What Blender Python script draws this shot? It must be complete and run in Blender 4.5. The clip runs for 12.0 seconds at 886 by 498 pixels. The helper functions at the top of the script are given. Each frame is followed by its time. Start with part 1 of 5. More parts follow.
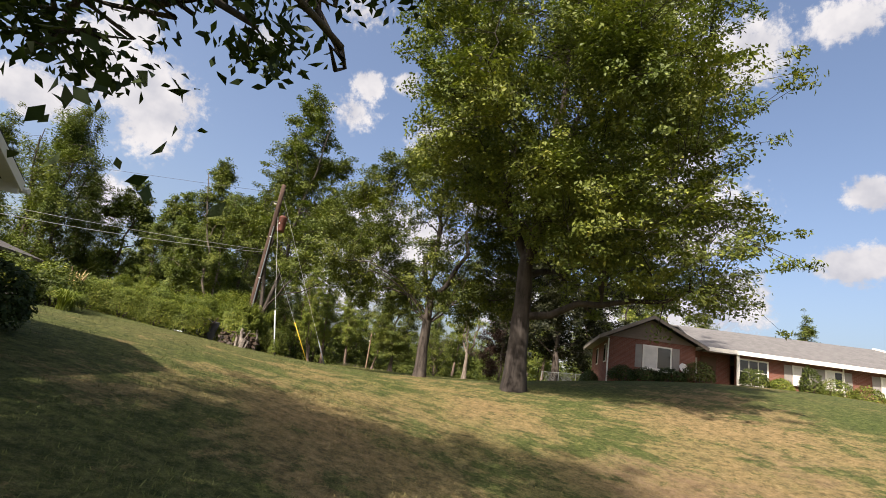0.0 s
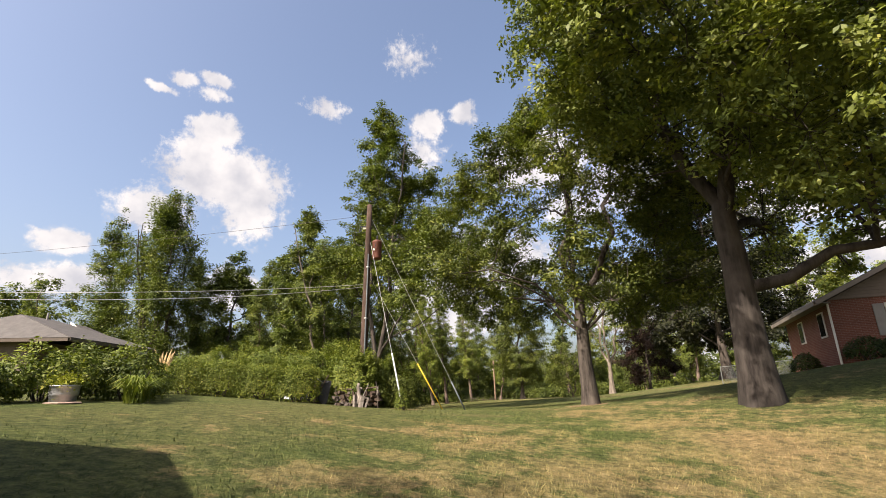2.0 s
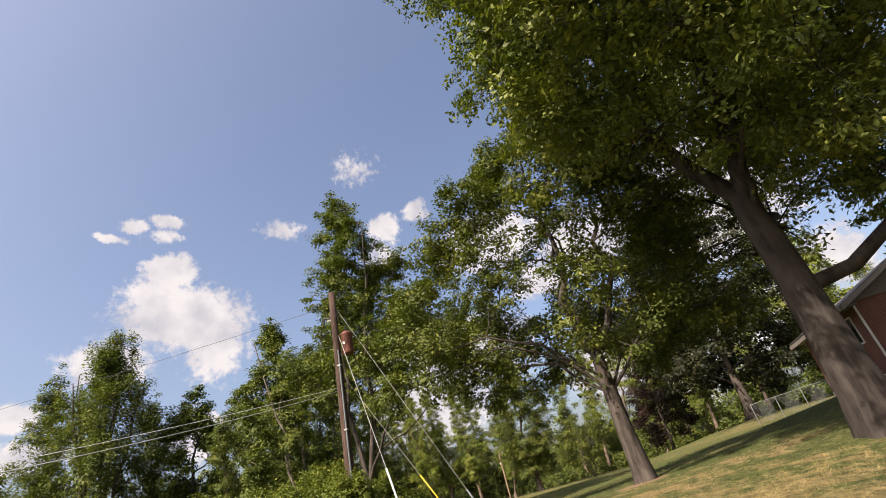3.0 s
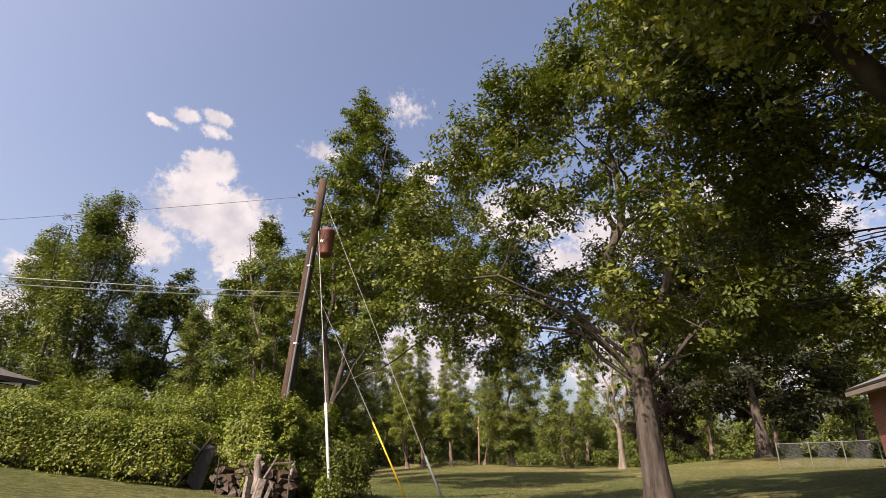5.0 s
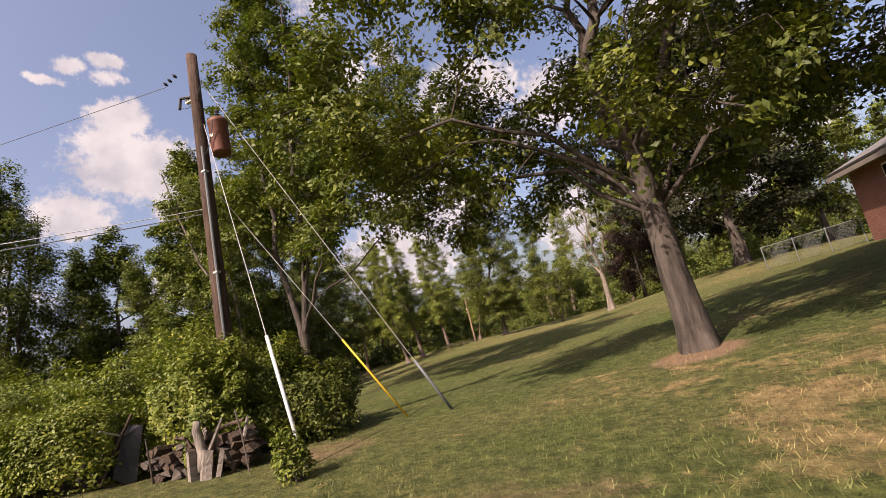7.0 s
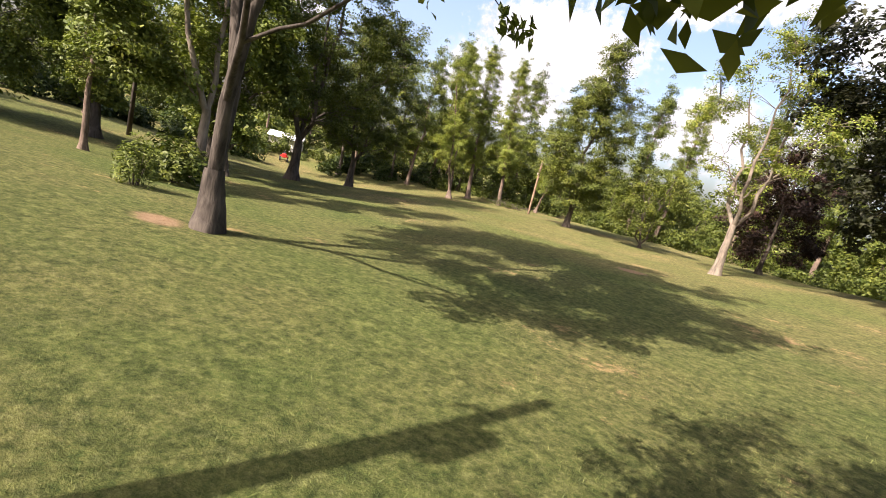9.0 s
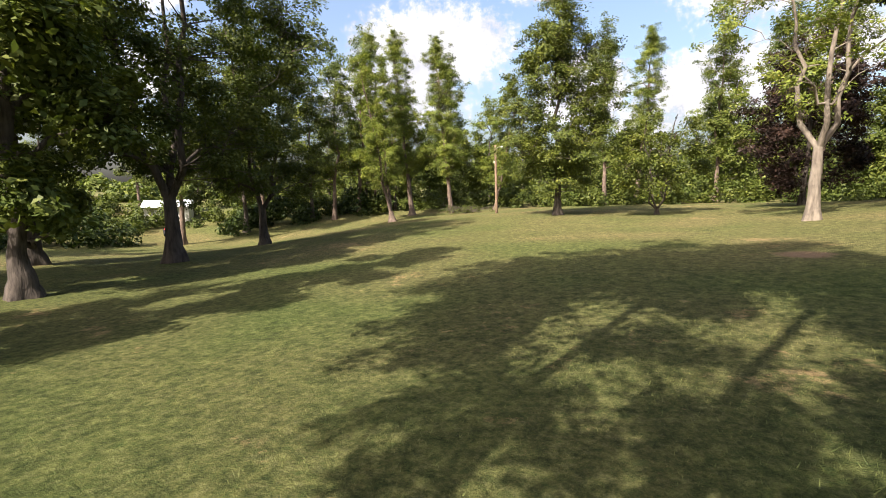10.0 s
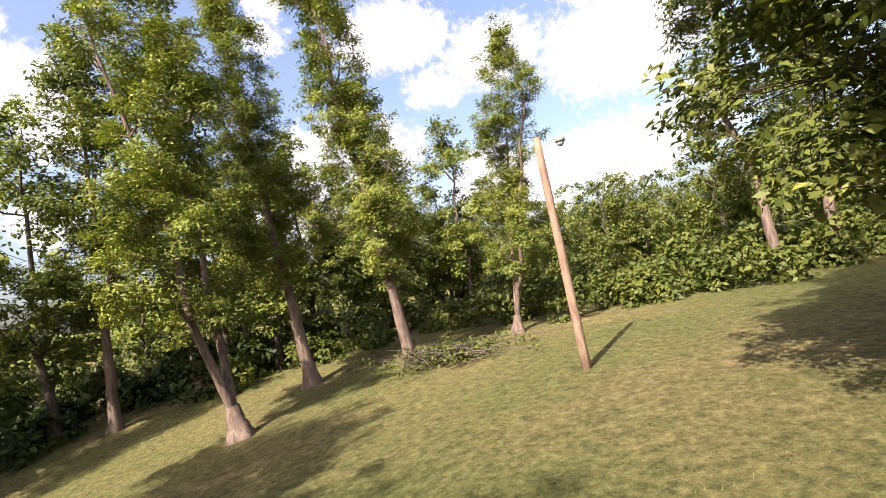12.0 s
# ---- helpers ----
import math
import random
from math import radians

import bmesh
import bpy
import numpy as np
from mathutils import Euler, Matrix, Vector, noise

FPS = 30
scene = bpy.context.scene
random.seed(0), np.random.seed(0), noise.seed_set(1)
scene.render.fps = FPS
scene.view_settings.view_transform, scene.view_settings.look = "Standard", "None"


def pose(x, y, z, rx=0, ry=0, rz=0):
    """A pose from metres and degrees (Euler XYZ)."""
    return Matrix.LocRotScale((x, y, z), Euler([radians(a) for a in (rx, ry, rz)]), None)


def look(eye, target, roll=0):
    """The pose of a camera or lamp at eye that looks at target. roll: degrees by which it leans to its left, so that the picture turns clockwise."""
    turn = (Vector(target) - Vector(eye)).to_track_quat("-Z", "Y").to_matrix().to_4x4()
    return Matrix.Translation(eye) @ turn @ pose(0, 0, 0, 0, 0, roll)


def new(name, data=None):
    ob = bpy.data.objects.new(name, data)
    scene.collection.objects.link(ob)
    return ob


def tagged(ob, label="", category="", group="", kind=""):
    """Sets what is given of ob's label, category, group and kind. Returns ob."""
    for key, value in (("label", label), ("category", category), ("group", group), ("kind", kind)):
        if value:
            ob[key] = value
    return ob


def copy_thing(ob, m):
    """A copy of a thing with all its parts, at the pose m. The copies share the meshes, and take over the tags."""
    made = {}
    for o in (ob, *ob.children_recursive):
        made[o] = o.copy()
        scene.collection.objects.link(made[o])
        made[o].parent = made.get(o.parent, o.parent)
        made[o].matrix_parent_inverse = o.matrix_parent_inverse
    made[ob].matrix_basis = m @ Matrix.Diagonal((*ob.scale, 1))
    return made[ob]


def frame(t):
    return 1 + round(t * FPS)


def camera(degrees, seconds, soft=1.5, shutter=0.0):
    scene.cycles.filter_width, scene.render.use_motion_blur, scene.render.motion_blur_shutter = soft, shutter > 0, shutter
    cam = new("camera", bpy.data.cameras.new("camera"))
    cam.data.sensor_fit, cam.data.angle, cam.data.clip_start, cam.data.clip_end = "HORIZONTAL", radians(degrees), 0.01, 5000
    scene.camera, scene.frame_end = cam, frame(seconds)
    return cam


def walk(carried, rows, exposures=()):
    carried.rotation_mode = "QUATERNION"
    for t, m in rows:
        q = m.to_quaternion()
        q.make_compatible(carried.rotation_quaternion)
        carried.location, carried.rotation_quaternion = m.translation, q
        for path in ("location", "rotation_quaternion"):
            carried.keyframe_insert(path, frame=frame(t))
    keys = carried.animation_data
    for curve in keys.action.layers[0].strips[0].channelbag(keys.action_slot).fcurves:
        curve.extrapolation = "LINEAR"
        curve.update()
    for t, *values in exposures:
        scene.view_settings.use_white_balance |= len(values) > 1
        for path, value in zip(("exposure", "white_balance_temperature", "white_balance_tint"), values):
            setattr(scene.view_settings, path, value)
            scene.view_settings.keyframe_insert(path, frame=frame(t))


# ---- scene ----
EXPOSURES = [(0.0, 0.9, 6500, 14), (1.0, 1.23, 6600, 13), (3.0, 0.93, 6700, 17), (5.5, 0.93, 6900, 23), (7.0, 0.83, 7000, 26), (7.7, 0.90, 7000, 25), (9.3, 1.65, 6600, 16), (10.0, 1.40, 6500, 12), (10.5, 1.35, 6500, 6), (11.0, 1.65, 6600, 16), (11.5, 1.55, 6600, 13), (12.0, 1.6, 6600, 20)]
cam = camera(86.0, 12.0, soft=0.9)
PATH = [
    (0, (3.834, 3.030, 0.485), (3.340, 4.903, 0.982), 9.1),
    (0.5, (3.188, 4.433, 0.371), (2.280, 6.164, 0.793), 14.8),
    (1, (3.002, 5.462, -0.510), (2.100, 6.957, 0.465), 7.5),
    (1.5, (1.903, 6.361, -0.223), (1.015, 7.914, 0.671), 6.9),
    (2, (0.821, 7.558, 0.693), (-0.025, 9.279, 1.263), -1.1),
    (2.5, (0.043, 8.645, 1.077), (-0.753, 10.419, 1.543), -9.5),
    (3, (-0.758, 10.052, 0.875), (-1.381, 11.718, 1.790), -14.1),
    (3.5, (-1.273, 11.390, 0.688), (-2.029, 13.049, 1.509), -2.1),
    (3.7, (-1.423, 11.813, 0.697), (-2.213, 13.472, 1.486), 0.1),
    (5.3, (-2.207, 14.420, 1.304), (-2.980, 16.098, 2.070), 1.9),
    (5.5, (-2.284, 14.763, 1.311), (-3.056, 16.441, 2.079), 1.6),
    (6, (-2.596, 15.328, 1.423), (-3.363, 17.008, 2.193), 1.7),
    (6.5, (-2.881, 15.830, 1.421), (-3.583, 17.562, 2.134), -5.4),
    (7, (-3.116, 16.587, 1.456), (-3.831, 18.426, 1.786), -13.2),
    (7.5, (-3.140, 17.793, 1.500), (-4.031, 19.569, 1.727), -0.8),
    (7.7, (-3.218, 18.492, 1.663), (-4.168, 20.240, 1.865), 4.0),
    (9.3, (-7.781, 28.131, 2.678), (-8.714, 29.851, 2.262), 14.8),
    (9.5, (-8.910, 29.694, 2.138), (-9.841, 31.436, 1.829), 11.8),
    (10, (-13.672, 33.852, 1.886), (-14.372, 35.704, 1.605), -1.0),
    (10.5, (-16.881, 39.344, 2.731), (-17.408, 41.202, 2.212), -11.0),
    (11, (-19.143, 45.921, 2.727), (-19.766, 47.754, 2.227), -2.3),
    (11.5, (-21.580, 53.502, 2.126), (-22.104, 55.383, 1.691), -8.8),
    (12, (-23.813, 61.071, 2.057), (-24.235, 63.024, 2.147), -10.8),
]
walk(cam, [(t, look(eye, target, roll)) for t, eye, target, roll in PATH], EXPOSURES)

# ---- world, sun and sky ----
SUN_BEARING, SUN_HEIGHT = 201.0, 45.5  # degrees clockwise from +y, degrees above the ground
_b, _h = radians(SUN_BEARING), radians(SUN_HEIGHT)
SUN_DIR = Vector((math.sin(_b) * math.cos(_h), math.cos(_b) * math.cos(_h), math.sin(_h)))
world = bpy.data.worlds.new("world")
scene.world = world
world.use_nodes = True
wn = world.node_tree
sky = wn.nodes.new("ShaderNodeTexSky")
sky.sky_type, sky.sun_disc = "NISHITA", False
sky.sun_elevation, sky.sun_rotation = _h, _b
sky.air_density, sky.dust_density, sky.ozone_density = 1.0, 5.0, 1.0
wn.nodes["Background"].inputs["Strength"].default_value = 0.12
wn.links.new(sky.outputs[0], wn.nodes["Background"].inputs["Color"])
sun = new("sun", bpy.data.lights.new("sun", "SUN"))
sun.data.energy, sun.data.angle, sun.data.color = 4.9, radians(0.55), (1.0, 0.92, 0.80)
sun.matrix_world = Matrix.Translation((0, 0, 60)) @ (-SUN_DIR).to_track_quat("-Z", "Y").to_matrix().to_4x4()


# ---- materials ----
def material(name, rough=0.8, spec=0.3):
    m = bpy.data.materials.new(name)
    m.use_nodes = True
    b = m.node_tree.nodes["Principled BSDF"]
    b.inputs["Roughness"].default_value = rough
    b.inputs["Specular IOR Level"].default_value = spec
    return m, m.node_tree, b


def ramp(nt, src, stops):
    r = nt.nodes.new("ShaderNodeValToRGB")
    while len(r.color_ramp.elements) < len(stops):
        r.color_ramp.elements.new(0.5)
    for e, (p, c) in zip(r.color_ramp.elements, stops):
        e.position, e.color = p, (*c, 1)
    nt.links.new(src, r.inputs[0])
    return r.outputs[0]


def noise_tex(nt, scale, detail=4, rough=0.6, coord="Object", stretch=(1, 1, 1)):
    tc, mp, n = nt.nodes.new("ShaderNodeTexCoord"), nt.nodes.new("ShaderNodeMapping"), nt.nodes.new("ShaderNodeTexNoise")
    mp.inputs["Scale"].default_value = stretch
    n.inputs["Scale"].default_value, n.inputs["Detail"].default_value, n.inputs["Roughness"].default_value = scale, detail, rough
    nt.links.new(tc.outputs[coord], mp.inputs[0])
    nt.links.new(mp.outputs[0], n.inputs["Vector"])
    return n.outputs[0]


def mixed(nt, fac, a, b, mode="MIX"):
    m = nt.nodes.new("ShaderNodeMix")
    m.data_type, m.blend_type = "RGBA", mode
    for socket, v in ((m.inputs[0], fac), (m.inputs[6], a), (m.inputs[7], b)):
        if hasattr(v, "links"):
            nt.links.new(v, socket)
        else:
            socket.default_value = v if isinstance(v, float) else (*v, 1)
    return m.outputs[2]


def bump(nt, b, height, strength=0.4, distance=0.02):
    n = nt.nodes.new("ShaderNodeBump")
    n.inputs["Strength"].default_value, n.inputs["Distance"].default_value = strength, distance
    nt.links.new(height, n.inputs["Height"])
    nt.links.new(n.outputs[0], b.inputs["Normal"])


def plain(name, colour, rough=0.7, scale=6.0, vary=0.25, metal=0.0, relief=0.15, spec=0.3):
    """A painted or natural surface with grain at two scales."""
    m, nt, b = material(name, rough, spec)
    dark, light = [c * (1 - vary) for c in colour], [min(1, c * (1 + vary)) for c in colour]
    big = ramp(nt, noise_tex(nt, scale * 0.2), [(0.3, dark), (0.7, light)])
    fine = noise_tex(nt, scale * 4, 3)
    c = mixed(nt, 0.35, big, ramp(nt, fine, [(0.3, dark), (0.7, light)]))
    nt.links.new(c, b.inputs["Base Color"])
    b.inputs["Metallic"].default_value = metal
    bump(nt, b, fine, relief, 0.01)
    return m


def leaf_material(name, low, high, odd=None, odd_share=0.04, shine=0.35):
    """Foliage: each leaf has its own tint, and light passes through it."""
    m, nt, b = material(name, 0.55, shine)
    g = nt.nodes.new("ShaderNodeNewGeometry")
    low, high = [0.80 * v for v in low], [0.80 * v for v in high]
    stops = [(0.0, low), (1.0 - odd_share - 0.01, high)]
    if odd:
        stops.append((1.0 - odd_share, odd))
    c = ramp(nt, g.outputs["Random Per Island"], stops)
    patch = ramp(nt, noise_tex(nt, 0.45, 2), [(0.35, (0.72, 0.78, 0.75)), (0.65, (1.2, 1.12, 0.95))])
    c = mixed(nt, 1.0, c, patch, "MULTIPLY")
    nt.links.new(c, b.inputs["Base Color"])
    t, mx = nt.nodes.new("ShaderNodeBsdfTranslucent"), nt.nodes.new("ShaderNodeMixShader")
    nt.links.new(mixed(nt, 1.0, c, (1.25, 1.35, 0.6), "MULTIPLY"), t.inputs["Color"])
    mx.inputs[0].default_value = 0.2
    nt.links.new(b.outputs[0], mx.inputs[1])
    nt.links.new(t.outputs[0], mx.inputs[2])
    nt.links.new(mx.outputs[0], nt.nodes["Material Output"].inputs[0])
    return m


def bark_material(name, dark, light, scale=9.0):
    m, nt, b = material(name, 0.9, 0.15)
    ridge = noise_tex(nt, scale, 6, 0.65, stretch=(1, 1, 0.16))
    patch = noise_tex(nt, 1.1, 3)
    c = ramp(nt, ridge, [(0.32, dark), (0.68, light)])
    c = mixed(nt, ramp(nt, patch, [(0.45, (0, 0, 0)), (0.75, (0.7, 0.7, 0.7))]), c, [v * 1.35 for v in light])
    nt.links.new(c, b.inputs["Base Color"])
    bump(nt, b, ridge, 0.9, 0.05)
    return m


OAK_LEAF = leaf_material("oak_leaf", (0.098, 0.130, 0.026), (0.195, 0.230, 0.044), (0.24, 0.25, 0.054), 0.04, 0.25)
GUM_LEAF = leaf_material("gum_leaf", (0.070, 0.096, 0.018), (0.150, 0.175, 0.031), (0.19, 0.20, 0.040), 0.04, 0.25)
MAPLE_LEAF = leaf_material("maple_leaf", (0.088, 0.122, 0.027), (0.165, 0.196, 0.042), (0.20, 0.22, 0.055), 0.04, 0.2)
DARK_LEAF = leaf_material("dark_leaf", (0.029, 0.050, 0.014), (0.066, 0.096, 0.024), shine=0.2)
LOCUST_LEAF = leaf_material("locust_leaf", (0.128, 0.178, 0.036), (0.255, 0.290, 0.058), (0.24, 0.24, 0.058), 0.04, 0.2)
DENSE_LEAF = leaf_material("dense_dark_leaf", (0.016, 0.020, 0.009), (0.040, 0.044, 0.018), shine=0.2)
COPPER_LEAF = leaf_material("copper_leaf", (0.030, 0.018, 0.016), (0.062, 0.036, 0.030), shine=0.2)
HEDGE_LEAF = leaf_material("hedge_leaf", (0.100, 0.138, 0.021), (0.210, 0.245, 0.040), (0.25, 0.25, 0.048), 0.03, 0.25)
SHRUB_LEAF = leaf_material("shrub_leaf", (0.060, 0.086, 0.018), (0.122, 0.146, 0.029), shine=0.2)
LIME_LEAF = leaf_material("lime_leaf", (0.22, 0.26, 0.02), (0.42, 0.42, 0.05))
OAK_BARK = bark_material("oak_bark", (0.010, 0.008, 0.007), (0.058, 0.049, 0.042), 5.0)
GREY_BARK = bark_material("grey_bark", (0.017, 0.014, 0.012), (0.086, 0.072, 0.060), 8.0)
PALE_BARK = bark_material("pale_bark", (0.075, 0.062, 0.050), (0.225, 0.188, 0.15), 8.0)
LOCUST_BARK = bark_material("locust_bark", (0.050, 0.036, 0.029), (0.20, 0.148, 0.115), 9.0)
DARK_BARK = bark_material("dark_bark", (0.030, 0.025, 0.022), (0.11, 0.09, 0.075), 9.0)

def step(nt, value, lo, hi):
    r = nt.nodes.new("ShaderNodeMapRange")
    r.interpolation_type = "SMOOTHSTEP"
    r.inputs[1].default_value, r.inputs[2].default_value = lo, hi
    nt.links.new(value, r.inputs[0])
    return r.outputs[0]


def times(nt, a, c, op="MULTIPLY"):
    m = nt.nodes.new("ShaderNodeMath")
    m.operation = op
    for s, v in ((m.inputs[0], a), (m.inputs[1], c)):
        if hasattr(v, "links"):
            nt.links.new(v, s)
        else:
            s.default_value = v
    return m.outputs[0]


# worn spots on the lawn: x, y, radius, strength
WORN = [(-2.6, 26.0, 1.35, 0.85), (2.3, 21.6, 1.6, 0.35), (-16.7, 31.7, 1.0, 0.7), (-8.2, 22.9, 1.4, 0.5), (-9.2, 48.4, 1.2, 0.7), (-4.5, 20.5, 2.4, 0.35), (6.5, 14.0, 4.0, 0.45), (0.5, 14.0, 3.5, 0.3), (9.5, 16.5, 3.0, 0.4)]


def lawn_colour(nt):
    """Summer grass with straw patches, drier in the front yard, and worn soil at trees and anchors."""
    fine = noise_tex(nt, 8.0, 8, 0.85)
    green = ramp(nt, fine, [(0.33, (0.048, 0.078, 0.026)), (0.5, (0.143, 0.150, 0.057)), (0.70, (0.25, 0.24, 0.122))])
    straw = ramp(nt, fine, [(0.25, (0.18, 0.128, 0.056)), (0.5, (0.335, 0.25, 0.132)), (0.75, (0.46, 0.365, 0.21))])
    tc, sep = nt.nodes.new("ShaderNodeTexCoord"), nt.nodes.new("ShaderNodeSeparateXYZ")
    nt.links.new(tc.outputs["Object"], sep.inputs[0])
    wide, mid = noise_tex(nt, 0.16, 3, 0.6), noise_tex(nt, 1.1, 9, 0.78)
    patchy = times(nt, times(nt, wide, 0.38), times(nt, mid, 0.62), "ADD")
    dry_zone = times(nt, times(nt, step(nt, sep.outputs[1], 34.0, 14.0), step(nt, sep.outputs[1], 5.0, 10.0)), step(nt, sep.outputs[0], -7.5, -1.5))
    is_dry = step(nt, times(nt, times(nt, dry_zone, 0.125), patchy, "ADD"), 0.575, 0.615)
    mown = times(nt, step(nt, sep.outputs[1], 38.0, 54.0), 0.25)
    c = mixed(nt, times(nt, times(nt, is_dry, 0.85), mown, "MAXIMUM"), green, straw)
    lush = ramp(nt, wide, [(0.35, (0.74, 0.90, 0.66)), (0.62, (1.06, 1.03, 0.95))])
    c = mixed(nt, 1.0, c, lush, "MULTIPLY")
    tuft = ramp(nt, noise_tex(nt, 4.5, 10, 0.85), [(0.40, (0.46, 0.52, 0.50)), (0.60, (1.44, 1.38, 1.36))])
    c = mixed(nt, 1.0, c, tuft, "MULTIPLY")
    flat = nt.nodes.new("ShaderNodeVectorMath")
    flat.operation = "MULTIPLY"
    flat.inputs[1].default_value = (1, 1, 0)
    nt.links.new(tc.outputs["Object"], flat.inputs[0])
    soil = ramp(nt, fine, [(0.3, (0.22, 0.14, 0.085)), (0.7, (0.42, 0.29, 0.18))])
    total = None
    for x, y, r, k in WORN:
        d = nt.nodes.new("ShaderNodeVectorMath")
        d.operation = "DISTANCE"
        d.inputs[1].default_value = (x, y, 0)
        nt.links.new(flat.outputs[0], d.inputs[0])
        f = times(nt, step(nt, d.outputs["Value"], r, r * 0.2), k)
        total = f if total is None else times(nt, total, f, "MAXIMUM")
    mask = step(nt, times(nt, total, times(nt, mid, 0.9), "ADD"), 0.72, 1.15)
    return mixed(nt, 1.0, mixed(nt, mask, c, soil), (0.69, 0.68, 0.68), "MULTIPLY"), fine


LAWN, nt, b = material("lawn", 0.95, 0.1)
c, fine = lawn_colour(nt)
nt.links.new(c, b.inputs["Base Color"])
bump(nt, b, noise_tex(nt, 30.0, 5, 0.75), 1.0, 0.06)
BLADE, nt, b = material("grass_blade", 0.7, 0.2)
c, fine = lawn_colour(nt)
g = nt.nodes.new("ShaderNodeNewGeometry")
c = mixed(nt, 1.0, c, ramp(nt, g.outputs["Random Per Island"], [(0.0, (0.85, 0.92, 0.8)), (1.0, (1.25, 1.25, 1.1))]), "MULTIPLY")
nt.links.new(c, b.inputs["Base Color"])

# ---- ground ----
LEVELS = [(5, 1, -1.0), (2.5, 5.5, -1.3), (0, 9, -0.75), (-2, 15, -0.2), (-7, 8, 0.5), (-4.7, 8.4, 0.3), (-3.2, 5.0, 0.1), (-1.5, 7.5, -0.5), (-8, 12, 0.3), (-5, 11, -0.05), (-12, 14, 0.42), (-7, 21.5, -0.05), (-11, 21.7, 0.3), (-15.2, 19.2, 0.75), (-13, 20.3, 0.68), (-9, 26.5, -0.1),
          (2.4, 22.2, 0.38), (-2.5, 26.4, 0.1), (-6.8, 25.5, -0.1), (-16.2, 32.4, -0.3), (-24.6, 37.2, -0.9), (-27, 22, 0.9), (13, 24, 1.3), (9, 34.5, 1.9), (5, 43, 0.7), (-1, 46, 0.45), (20, 32, 2.3), (6, 29, 1.1), (4, 58, 1.3), (-5.8, 58.4, -0.1), (-11.6, 67, -0.4),
          (-17.8, 67, -0.5), (-23.5, 72.7, -0.8), (-34, 74, -1.8), (-33, 50, -1.65), (-36, 59.5, -2.1), (-48, 64, -3.2), (-15.5, 81.8, -0.65), (-8, 42, -0.1),
          (-20, 52, -0.7), (-40, 32, -0.5), (-12, -2, -0.6), (24, 8, 0.6)]
LEV = np.array(LEVELS, float)


LEV_D = (LEV[:, None, :2] - LEV[None, :, :2])
LEV_W = np.linalg.solve(np.exp(-(LEV_D**2).sum(-1) / (2 * 11.0**2)) + 0.03 * np.eye(len(LEV)), LEV[:, 2] + 0.4)


def height(x, y):
    """The lawn's height; takes arrays too."""
    x, y = np.asarray(x, float), np.asarray(y, float)
    d2 = (x[..., None] - LEV[:, 0]) ** 2 + (y[..., None] - LEV[:, 1]) ** 2
    return (np.exp(-d2 / (2 * 11.0**2)) * LEV_W).sum(-1) - 0.4


def mesh_object(name, verts, faces, mat, parent=None, smooth=False, mats=None):
    me = bpy.data.meshes.new(name)
    verts = np.asarray(verts, np.float32)
    if isinstance(faces, np.ndarray):
        n, k = faces.shape
        me.vertices.add(len(verts))
        me.vertices.foreach_set("co", verts.ravel())
        me.loops.add(n * k)
        me.loops.foreach_set("vertex_index", faces.astype(np.int32).ravel())
        me.polygons.add(n)
        me.polygons.foreach_set("loop_start", np.arange(0, n * k, k, dtype=np.int32))
        me.update(calc_edges=True)
    else:
        me.from_pydata(verts.tolist(), [], faces)
    me.materials.append(mat)
    if smooth:
        me.polygons.foreach_set("use_smooth", np.ones(len(me.polygons), bool))
    ob = new(name, me)
    ob.parent = parent
    return ob


def lattice(xs, ys, zf):
    gx, gy = np.meshgrid(xs, ys)
    v = np.stack([gx, gy, zf(gx, gy)], -1).reshape(-1, 3)
    nx, ny = len(xs), len(ys)
    i = (np.arange(ny - 1)[:, None] * nx + np.arange(nx - 1)).ravel()
    return v, np.stack([i, i + 1, i + nx + 1, i + nx], 1)


def spread(lo, hi, step_, far):
    core = np.arange(lo, hi, step_)
    out = np.geomspace(step_ * 2, far, 24)
    return np.concatenate([lo - out[::-1], core, hi - step_ + out])


v, f = lattice(spread(-60, 30, 0.75, 2500), spread(-10, 95, 0.75, 2500), height)
ground = tagged(mesh_object("ground", v, f, LAWN, smooth=True), "rolling summer lawn of green grass with dry straw patches", "lawn", kind="structure")


# ---- plants ----
def tube(points, radii, sides):
    """A bent tapered tube as arrays of vertices and quads."""
    p, r = np.asarray(points, float), np.asarray(radii, float)
    t = np.gradient(p, axis=0)
    t /= np.linalg.norm(t, axis=1)[:, None] + 1e-9
    a = np.cross(t, (0.31, 0.95, 0.05))
    a /= np.linalg.norm(a, axis=1)[:, None] + 1e-9
    c = np.cross(t, a)
    ang = np.linspace(0, 2 * np.pi, sides, endpoint=False)
    v = p[:, None] + r[:, None, None] * (np.cos(ang)[None, :, None] * a[:, None] + np.sin(ang)[None, :, None] * c[:, None])
    i = np.arange(len(p) - 1)[:, None] * sides
    j = np.arange(sides)[None]
    k = (j + 1) % sides
    f = np.stack([i + j, i + k, i + sides + k, i + sides + j], -1).reshape(-1, 4)
    return v.reshape(-1, 3), f


def join(pieces):
    vs, fs, n = [], [], 0
    for v, f in pieces:
        vs.append(v)
        fs.append(f + n)
        n += len(v)
    return np.concatenate(vs), np.concatenate(fs)


def bend(a, c, lift, n=6):
    a, c = np.asarray(a, float), np.asarray(c, float)
    m = (a + c) / 2 + (0, 0, lift)
    t = np.linspace(0, 1, n)[:, None]
    return (1 - t) ** 2 * a + 2 * t * (1 - t) * m + t**2 * c


